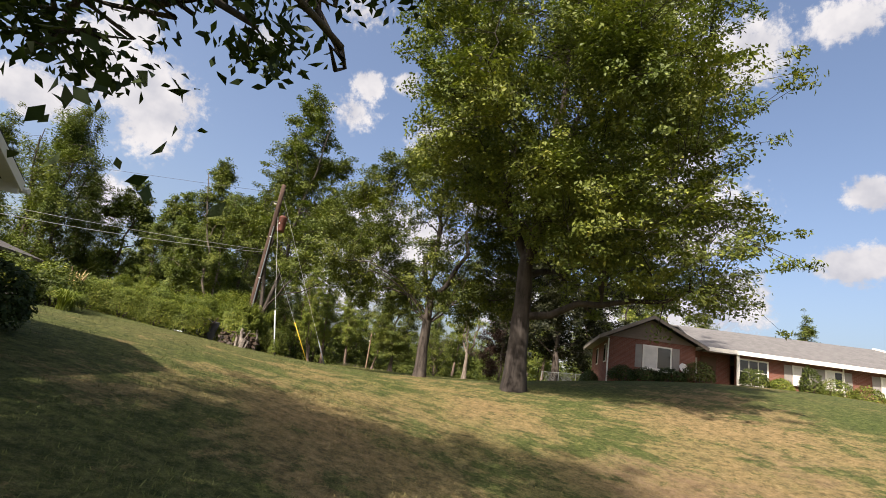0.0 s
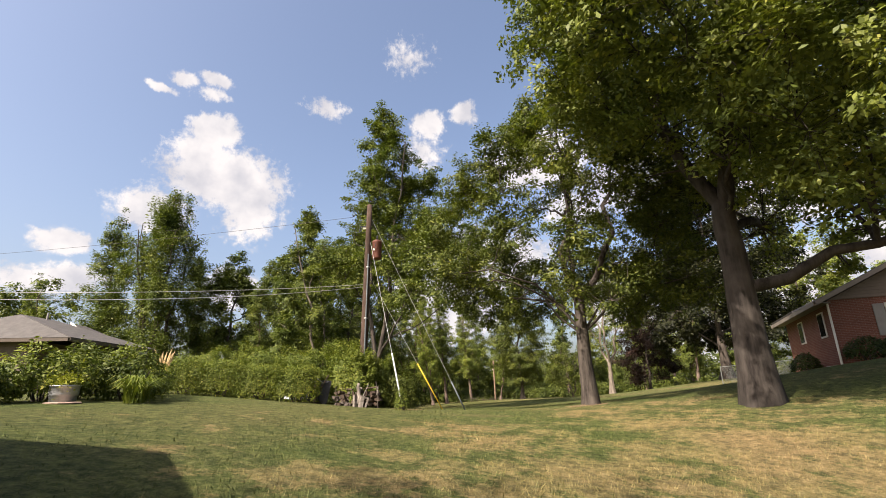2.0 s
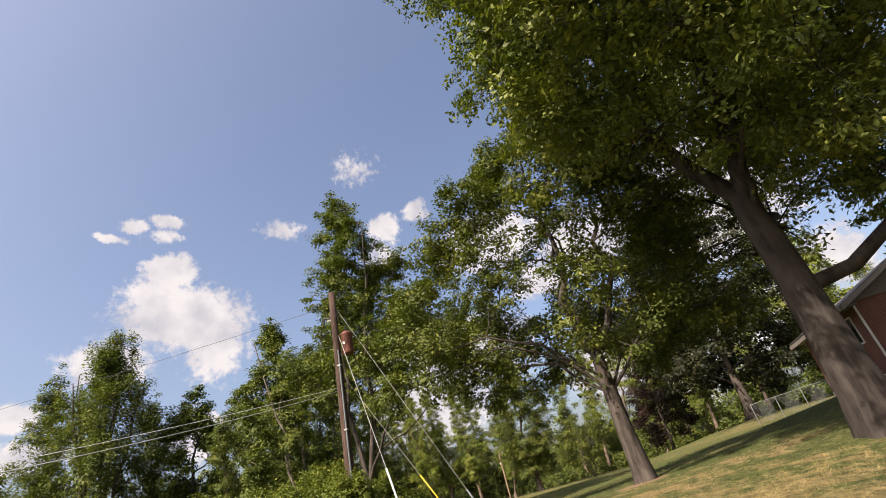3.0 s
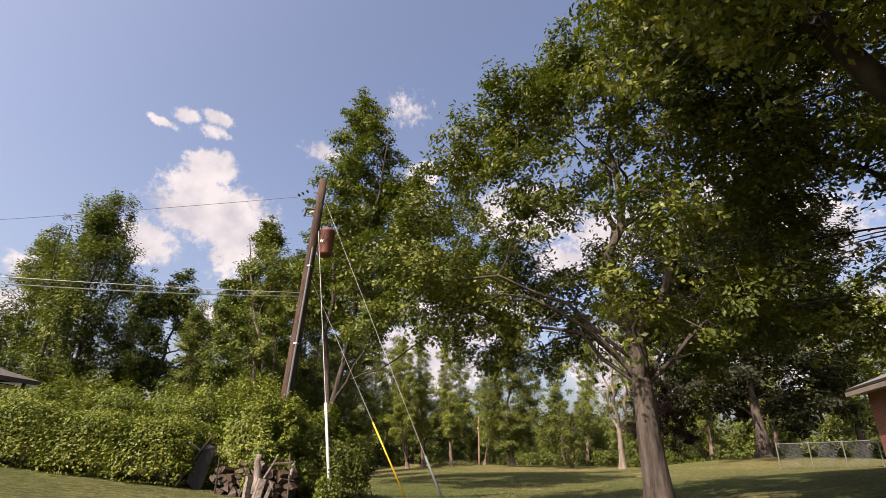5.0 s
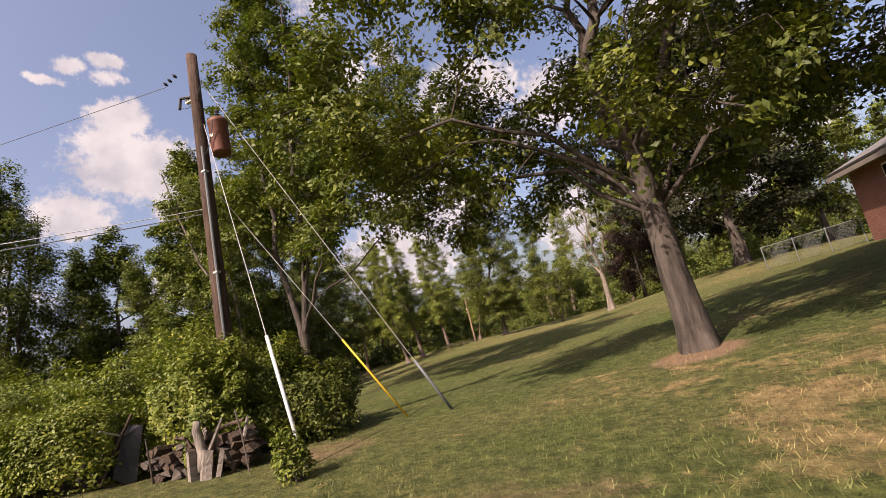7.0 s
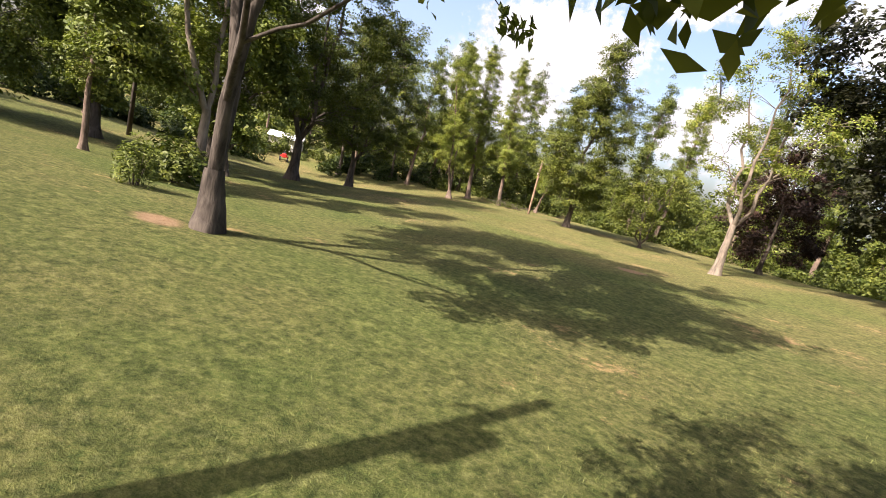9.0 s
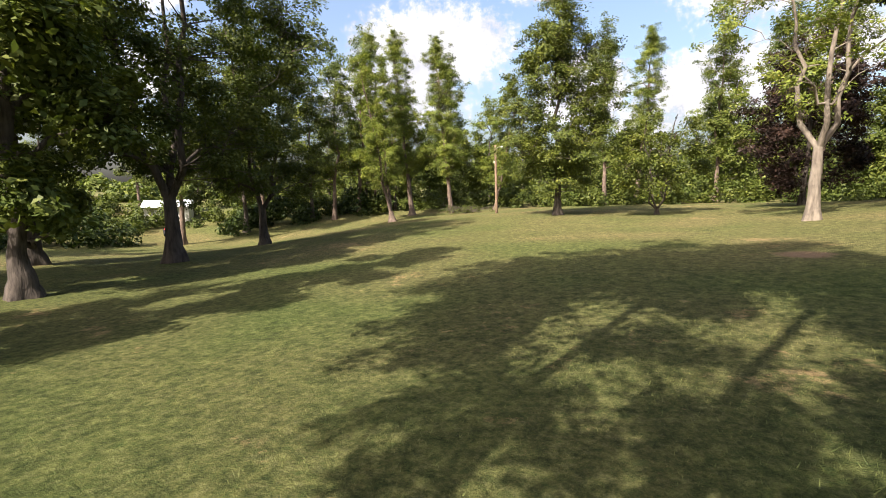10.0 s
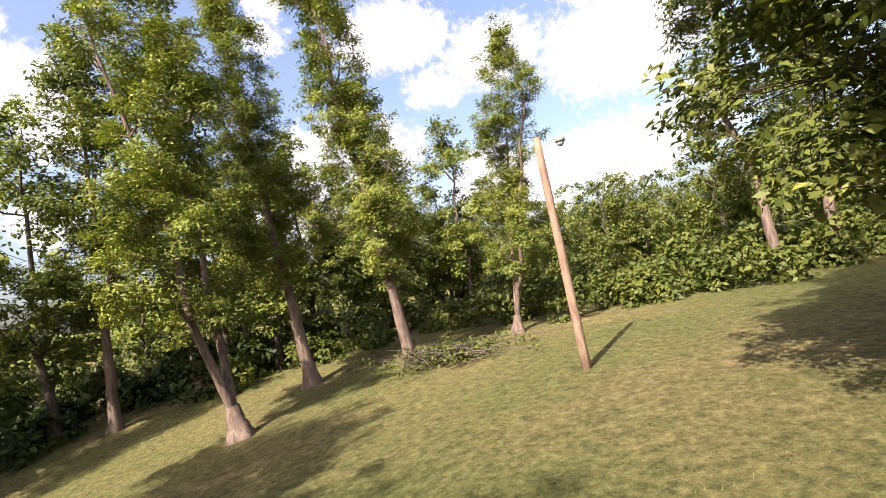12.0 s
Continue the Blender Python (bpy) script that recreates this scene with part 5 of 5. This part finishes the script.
LOGS = [log_mesh(300 + i, 0.42, 0.075 + 0.012 * (i % 4)) for i in range(9)]
for row in range(4):
    for col in range(11):
        o = new("log", LOGS[int(rw.integers(0, 9))])
        o.parent = pile
        o.matrix_basis = pose(-0.85 + col * 0.148 + 0.07 * (row % 2) + rw.normal(0, 0.02), rw.normal(0, 0.06), 0.08 + row * 0.128 + rw.normal(0, 0.018), rw.normal(0, 8), rw.uniform(0, 360), rw.normal(0, 14))
for i, (x, y, z, tilt, length, r) in enumerate(((0.02, -0.4, 0.2, -4, 0.42, 0.10), (0.26, -0.42, 0.18, 8, 0.4, 0.095), (0.42, -0.4, 0.16, 14, 0.34, 0.05))):
    o = new("upright_log", log_mesh(331 + i * 3, length, r, GREY_LOG))
    o.parent = pile
    o.matrix_basis = pose(x, y, z, 82, tilt, 0)
for x, y, z, rx, ry, rz, length in ((-0.5, -0.05, 0.62, 4, 0, 62, 0.7), (-0.05, 0.0, 0.66, 8, 0, 40, 0.8), (0.42, -0.05, 0.64, -5, 0, 75, 0.6), (0.7, -0.1, 0.55, 30, 0, 20, 0.5), (0.33, -0.28, 0.56, 55, 0, -20, 0.45)):
    o = new("branch", log_mesh(360 + int(length * 10), length, 0.038, GREY_LOG if rx > 5 else SHADED_SPLIT))
    o.parent = pile
    o.matrix_basis = pose(x, y, z, rx, ry, rz)
part("twisted_stump", rod([(0.12, -0.36, 0.1), (0.14, -0.34, 0.34), (0.10, -0.33, 0.52), (0.06, -0.32, 0.68), (0.09, -0.31, 0.8)], 0.085, 7, 0.05), GREY_LOG, pile, "twisted grey piece of trunk", True)
part("stake", rod([(0.82, -0.34, -0.1), (0.78, -0.33, 0.45), (0.72, -0.32, 0.85)], 0.012, 6), DARK_BARK, pile, "thin dark stake")
part("stake", rod([(-0.72, -0.34, -0.1), (-0.75, -0.33, 0.4), (-0.78, -0.32, 0.72)], 0.012, 6), DARK_BARK, pile, "thin dark stake")
# stood on its nose, the tray's open side to the pile
by = Vector((0.14, 0.26, 0.95)).normalized()
bz = Vector((0.15, 0.85, -0.25))
bz = (bz - by * bz.dot(by)).normalized()
bx = by.cross(bz)
BARROW_AT = Matrix(((bx.x, by.x, bz.x, -11.25), (bx.y, by.y, bz.y, 21.6), (bx.z, by.z, bz.z, float(height(-11.25, 21.6)) + 0.43), (0, 0, 0, 1)))
barrow = thing("wheelbarrow", "grey metal wheelbarrow stood on end against the woodpile", "wheelbarrow", at=BARROW_AT)
bm = bmesh.new()
lo = [bm.verts.new(p) for p in ((-0.24, -0.3, 0), (0.24, -0.3, 0), (0.2, 0.28, 0), (-0.2, 0.28, 0))]
hi = [bm.verts.new(p) for p in ((-0.36, -0.46, 0.3), (0.36, -0.46, 0.3), (0.32, 0.46, 0.22), (-0.32, 0.46, 0.22))]
bm.faces.new(lo[::-1])
for i in range(4):
    j = (i + 1) % 4
    bm.faces.new((lo[i], lo[j], hi[j], hi[i]))
bmesh.ops.solidify(bm, geom=bm.faces[:], thickness=0.012)
part("tray", bm, plain("dull_steel", (0.055, 0.056, 0.06), 0.55, 6.0, 0.3, metal=0.2), barrow, "dull grey tray")
for s in (-1, 1):
    part("handle", rod([(s * 0.12, -0.42, -0.10), (s * 0.2, 0.2, -0.03), (s * 0.25, 0.62, 0.05)], 0.022, 8), SHADED_SPLIT, barrow, "weathered wooden handle")
    part("leg", rod([(s * 0.2, 0.3, -0.02), (s * 0.23, 0.36, -0.34)], 0.014, 6), STEEL, barrow)
wheel = part("wheel", lathe([(0.06, -0.03), (0.14, -0.03), (0.19, -0.045), (0.2, 0.0), (0.19, 0.045), (0.14, 0.03), (0.06, 0.03)], 18), BLACK, barrow, "black rubber wheel", True)
wheel.matrix_basis = pose(0, -0.24, -0.2, 0, 90, 0)

# ---- light pole on the back lawn ----
LIGHT_WOOD = bark_material("light_pole_wood", (0.125, 0.080, 0.053), (0.27, 0.19, 0.132), 12.0)
lamp = thing("yard_light_pole", "weathered wooden pole carrying a small yard light", "street lamp", at=pose(-23.47, 72.6, float(height(-23.47, 72.6)), 0, -1, 0))
part("post", rod([(0, 0, z) for z in np.linspace(-0.4, 5.55, 7)], 0.118, 12, 0.088), LIGHT_WOOD, lamp, smooth=True)
arm = part("arm", rod(bend((0.05, 0, 5.25), (0.5, 0, 5.42), 0.12, 8), 0.02, 8), STEEL, lamp, "grey steel arm")
head = part("lamp_head", lathe([(0.03, 0.16), (0.09, 0.14), (0.12, 0.05), (0.11, 0.0)], 14), STEEL, lamp, "grey lamp hood", True)
head.matrix_basis = pose(0.52, 0, 5.32)
part("globe", lathe([(0.04, -0.1), (0.08, -0.05), (0.09, 0.0)], 14), WHITE_PLASTIC, head, "clouded lens", True)
part("control_box", box(-0.16, -0.08, 4.1, -0.1, 0.02, 4.3, bevel=0.01), TRIM, lamp, "small pale box")

# ---- chain-link fence near the brick house ----
fence = thing("chain_link_fence", "low galvanised chain-link fence behind the brick house", "fence")
fx = [(2.9 + 1.4 * i, 46.0 - 0.15 * i) for i in range(4)]
for x, y in fx:
    z = float(height(x, y))
    part("post", rod([(x, y, z - 0.2), (x, y, z + 1.25)], 0.03, 8), FENCE_WIRE, fence)
for (x0, y0), (x1, y1) in zip(fx, fx[1:]):
    z0, z1 = float(height(x0, y0)), float(height(x1, y1))
    part("rail", rod([(x0, y0, z0 + 1.2), (x1, y1, z1 + 1.2)], 0.02, 6), FENCE_WIRE, fence)
    wires = []
    for i in range(30):
        t = i / 30
        for d in (-1, 1):
            a = np.array([x0 + (x1 - x0) * t, y0 + (y1 - y0) * t, z0 + (z1 - z0) * t + (0.05 if d > 0 else 1.18)])
            e = np.array([x0 + (x1 - x0) * (t + 0.45), y0 + (y1 - y0) * (t + 0.45), z0 + (z1 - z0) * (t + 0.45) + (1.18 if d > 0 else 0.05)])
            if t + 0.45 <= 1.0:
                wires.append(tube([a, e], [0.004, 0.004], 3))
    v, f = join(wires)
    mesh_object("mesh_panel", v, f, FENCE_WIRE, fence)

# ---- far yard behind the trees ----
shed = thing("white_shed", "white shed with a metal roof beyond the trees", "shed", at=pose(-60, 69, float(height(-60, 69)), 0, 0, 40) @ Matrix.Scale(0.6, 4))
part("wall", box(0, 0, -0.5, 7, 0.15, 2.4), TRIM, shed)
part("wall", box(0, 0.15, -0.5, 0.15, 5, 2.4), TRIM, shed)
part("wall", box(6.85, 0.15, -0.5, 7, 5, 2.4), TRIM, shed)
part("wall", box(0.15, 4.85, -0.5, 6.85, 5, 2.4), TRIM, shed)
WHITE_METAL = plain("white_metal_roof", (0.70, 0.72, 0.74), 0.4, 2.0, 0.08)
part("roof", slab([(-0.4, -0.5, 2.35), (7.4, -0.5, 2.35), (7.4, 2.5, 3.5), (-0.4, 2.5, 3.5)], 0.06), WHITE_METAL, shed, "pale metal roof slope")
part("roof", slab([(7.4, 5.5, 2.35), (-0.4, 5.5, 2.35), (-0.4, 2.5, 3.5), (7.4, 2.5, 3.5)], 0.06), WHITE_METAL, shed, "pale metal roof slope")
# black panel on the unbroken wall, painted as the shade inside a doorway
part("door", box(2.4, -0.04, 0, 4.4, 0.0, 2.1), BLACK, shed, "black panel for the dark inside of an open doorway")
RED = plain("red_paint", (0.55, 0.03, 0.025), 0.45, 4.0, 0.15)
mower = thing("red_garden_tractor", "small red garden tractor parked by the shed", "tractor", at=pose(-53.5, 66.5, float(height(-53.5, 66.5)), 0, 0, 50))
part("hood", box(-0.25, -0.9, 0.45, 0.25, 0.0, 0.9, bevel=0.06), RED, mower, "red hood")
part("fender", box(-0.45, 0.1, 0.45, 0.45, 0.8, 0.62, bevel=0.05), RED, mower, "red rear fender")
part("seat", box(-0.22, 0.3, 0.62, 0.22, 0.75, 0.72, bevel=0.03), BLACK, mower, "black seat")
part("steering_wheel", lathe([(0.12, 0), (0.17, 0.0), (0.17, 0.03), (0.12, 0.03)], 14), BLACK, mower).matrix_basis = pose(0, 0.02, 1.0, 35, 0, 0)
for x, y, r in ((-0.42, -0.7, 0.2), (0.42, -0.7, 0.2), (-0.45, 0.5, 0.3), (0.45, 0.5, 0.3)):
    part("wheel", lathe([(r * 0.4, -0.08), (r, -0.09), (r, 0.09), (r * 0.4, 0.08)], 16), BLACK, mower).matrix_basis = pose(x, y, r, 0, 90, 0)
brush = thing("brush_pile", "heap of cut branches with green leaves", "brush pile")
rb = np.random.default_rng(91)
tw = [tube(bend(rb.normal(size=3) * (0.9, 0.6, 0.1) + (0, 0, 0.15), rb.normal(size=3) * (1.5, 0.8, 0.15) + (0, 0, 0.5), 0.2, 5), np.linspace(0.025, 0.006, 5), 4) for _ in range(60)]
v, f = join(tw)
tagged(mesh_object("brushwood", v, f, DARK_BARK, brush), kind="stuff")
v, f = leaves(rb, rb.normal(size=(160, 3)) * (1.3, 0.7, 0.15) + (0, 0, 0.35), 8, 0.15, 0.16)
mesh_object("foliage", v, f, SHRUB_LEAF, brush)
plant(brush, -27.8, 77.2)


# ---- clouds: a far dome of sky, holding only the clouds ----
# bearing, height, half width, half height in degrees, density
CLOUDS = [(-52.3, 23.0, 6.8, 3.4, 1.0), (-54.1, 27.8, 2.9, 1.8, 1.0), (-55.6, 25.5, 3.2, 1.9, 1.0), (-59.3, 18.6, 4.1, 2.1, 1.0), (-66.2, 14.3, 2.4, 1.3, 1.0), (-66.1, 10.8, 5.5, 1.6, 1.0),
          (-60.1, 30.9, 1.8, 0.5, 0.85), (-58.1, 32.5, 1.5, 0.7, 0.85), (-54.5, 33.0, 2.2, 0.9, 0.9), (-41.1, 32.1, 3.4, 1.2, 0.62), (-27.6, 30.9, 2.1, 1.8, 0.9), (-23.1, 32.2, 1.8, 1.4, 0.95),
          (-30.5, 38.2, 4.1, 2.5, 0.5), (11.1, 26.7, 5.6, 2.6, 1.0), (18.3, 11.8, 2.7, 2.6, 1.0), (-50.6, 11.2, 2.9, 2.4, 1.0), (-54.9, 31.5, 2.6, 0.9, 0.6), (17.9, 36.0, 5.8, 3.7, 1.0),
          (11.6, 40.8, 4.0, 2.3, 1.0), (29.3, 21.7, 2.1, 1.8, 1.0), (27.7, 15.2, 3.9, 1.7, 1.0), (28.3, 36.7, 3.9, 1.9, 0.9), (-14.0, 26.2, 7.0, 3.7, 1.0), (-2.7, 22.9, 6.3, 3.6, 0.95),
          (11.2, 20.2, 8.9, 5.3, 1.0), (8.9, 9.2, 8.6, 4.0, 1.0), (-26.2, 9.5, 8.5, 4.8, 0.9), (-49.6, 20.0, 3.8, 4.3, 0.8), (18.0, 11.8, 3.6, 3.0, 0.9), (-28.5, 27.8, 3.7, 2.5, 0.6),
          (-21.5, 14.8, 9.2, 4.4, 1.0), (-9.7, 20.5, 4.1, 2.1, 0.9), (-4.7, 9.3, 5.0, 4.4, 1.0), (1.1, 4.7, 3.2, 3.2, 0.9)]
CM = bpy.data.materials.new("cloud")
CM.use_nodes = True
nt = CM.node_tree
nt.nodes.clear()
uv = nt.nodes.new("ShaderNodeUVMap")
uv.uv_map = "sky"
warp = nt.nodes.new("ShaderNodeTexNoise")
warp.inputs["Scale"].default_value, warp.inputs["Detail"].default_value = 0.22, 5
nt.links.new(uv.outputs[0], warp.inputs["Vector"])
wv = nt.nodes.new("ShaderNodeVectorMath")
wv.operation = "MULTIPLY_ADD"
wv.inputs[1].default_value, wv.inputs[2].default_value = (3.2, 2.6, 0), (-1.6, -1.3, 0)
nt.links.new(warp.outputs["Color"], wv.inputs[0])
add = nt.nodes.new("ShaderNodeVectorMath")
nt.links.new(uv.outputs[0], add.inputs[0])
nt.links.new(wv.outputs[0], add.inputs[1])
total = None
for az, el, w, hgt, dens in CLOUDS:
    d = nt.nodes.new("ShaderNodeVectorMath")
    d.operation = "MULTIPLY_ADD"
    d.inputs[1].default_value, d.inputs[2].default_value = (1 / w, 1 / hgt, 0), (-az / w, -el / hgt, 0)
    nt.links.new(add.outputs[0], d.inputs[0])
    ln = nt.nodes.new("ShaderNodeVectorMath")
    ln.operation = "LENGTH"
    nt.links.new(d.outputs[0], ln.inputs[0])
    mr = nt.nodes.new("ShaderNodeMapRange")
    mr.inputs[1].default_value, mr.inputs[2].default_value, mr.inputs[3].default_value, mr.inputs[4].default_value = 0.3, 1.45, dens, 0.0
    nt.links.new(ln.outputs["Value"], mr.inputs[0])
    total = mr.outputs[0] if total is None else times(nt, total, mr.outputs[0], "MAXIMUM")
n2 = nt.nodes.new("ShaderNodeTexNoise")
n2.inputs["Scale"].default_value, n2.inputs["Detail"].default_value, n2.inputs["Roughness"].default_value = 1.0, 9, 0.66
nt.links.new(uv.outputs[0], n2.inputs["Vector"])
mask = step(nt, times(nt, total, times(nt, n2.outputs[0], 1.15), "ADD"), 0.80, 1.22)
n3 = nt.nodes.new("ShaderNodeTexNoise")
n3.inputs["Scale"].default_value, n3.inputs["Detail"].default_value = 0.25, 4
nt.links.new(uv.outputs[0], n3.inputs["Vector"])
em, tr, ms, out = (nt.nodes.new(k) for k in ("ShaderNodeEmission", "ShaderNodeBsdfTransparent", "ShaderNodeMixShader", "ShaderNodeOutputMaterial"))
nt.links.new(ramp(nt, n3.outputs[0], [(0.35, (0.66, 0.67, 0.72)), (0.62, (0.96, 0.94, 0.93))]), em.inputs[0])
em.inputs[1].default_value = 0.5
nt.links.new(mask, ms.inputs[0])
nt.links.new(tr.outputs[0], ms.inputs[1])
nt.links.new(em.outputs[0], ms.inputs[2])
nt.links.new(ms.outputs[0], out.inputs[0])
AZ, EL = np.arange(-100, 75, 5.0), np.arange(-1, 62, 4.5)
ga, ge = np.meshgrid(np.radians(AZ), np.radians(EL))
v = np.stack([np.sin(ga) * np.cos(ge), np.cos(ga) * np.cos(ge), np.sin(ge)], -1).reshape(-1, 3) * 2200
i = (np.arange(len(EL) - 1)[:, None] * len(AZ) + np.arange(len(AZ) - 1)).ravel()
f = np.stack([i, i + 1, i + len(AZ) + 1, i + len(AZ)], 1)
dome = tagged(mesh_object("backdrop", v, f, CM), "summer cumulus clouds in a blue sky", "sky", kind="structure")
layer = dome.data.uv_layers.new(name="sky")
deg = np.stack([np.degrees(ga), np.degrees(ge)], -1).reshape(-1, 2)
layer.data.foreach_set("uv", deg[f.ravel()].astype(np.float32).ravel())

# ---- grass blades along the flown way ----
rg = np.random.default_rng(404)
n = 160000
u = rg.uniform(0, 1, n)
front = rg.uniform(0, 1, n) < 0.5
cx = np.where(front, np.interp(u, [0, 1], [4.5, -3.0]), np.interp(u, [0, 1], [-5.0, -25.0]))
cy = np.where(front, np.interp(u, [0, 1], [4.0, 22.5]), np.interp(u, [0, 1], [29.0, 66.0]))
gx, gy = cx + rg.normal(0, 4.2, n), cy + rg.normal(0, 3.5, n)
hh = rg.uniform(0.022, 0.055, n) * (1 + 0.5 * np.sin(gx * 1.7) * np.sin(gy * 1.3))
a, w = rg.uniform(0, 6.283, n), rg.uniform(0.003, 0.007, n)
p = np.stack([gx, gy, height(gx, gy)], 1)
side = np.stack([np.cos(a), np.sin(a), np.zeros(n)], 1) * w[:, None]
tilt = np.stack([rg.normal(0, 0.55, n) * hh, rg.normal(0, 0.55, n) * hh, hh], 1)
v = np.stack([p - side, p + side, p + tilt], 1).reshape(-1, 3)
grass = tagged(mesh_object("grass", v, np.arange(3 * n).reshape(-1, 3), BLADE), "short mown lawn grass, part dried to straw", "grass", kind="stuff")
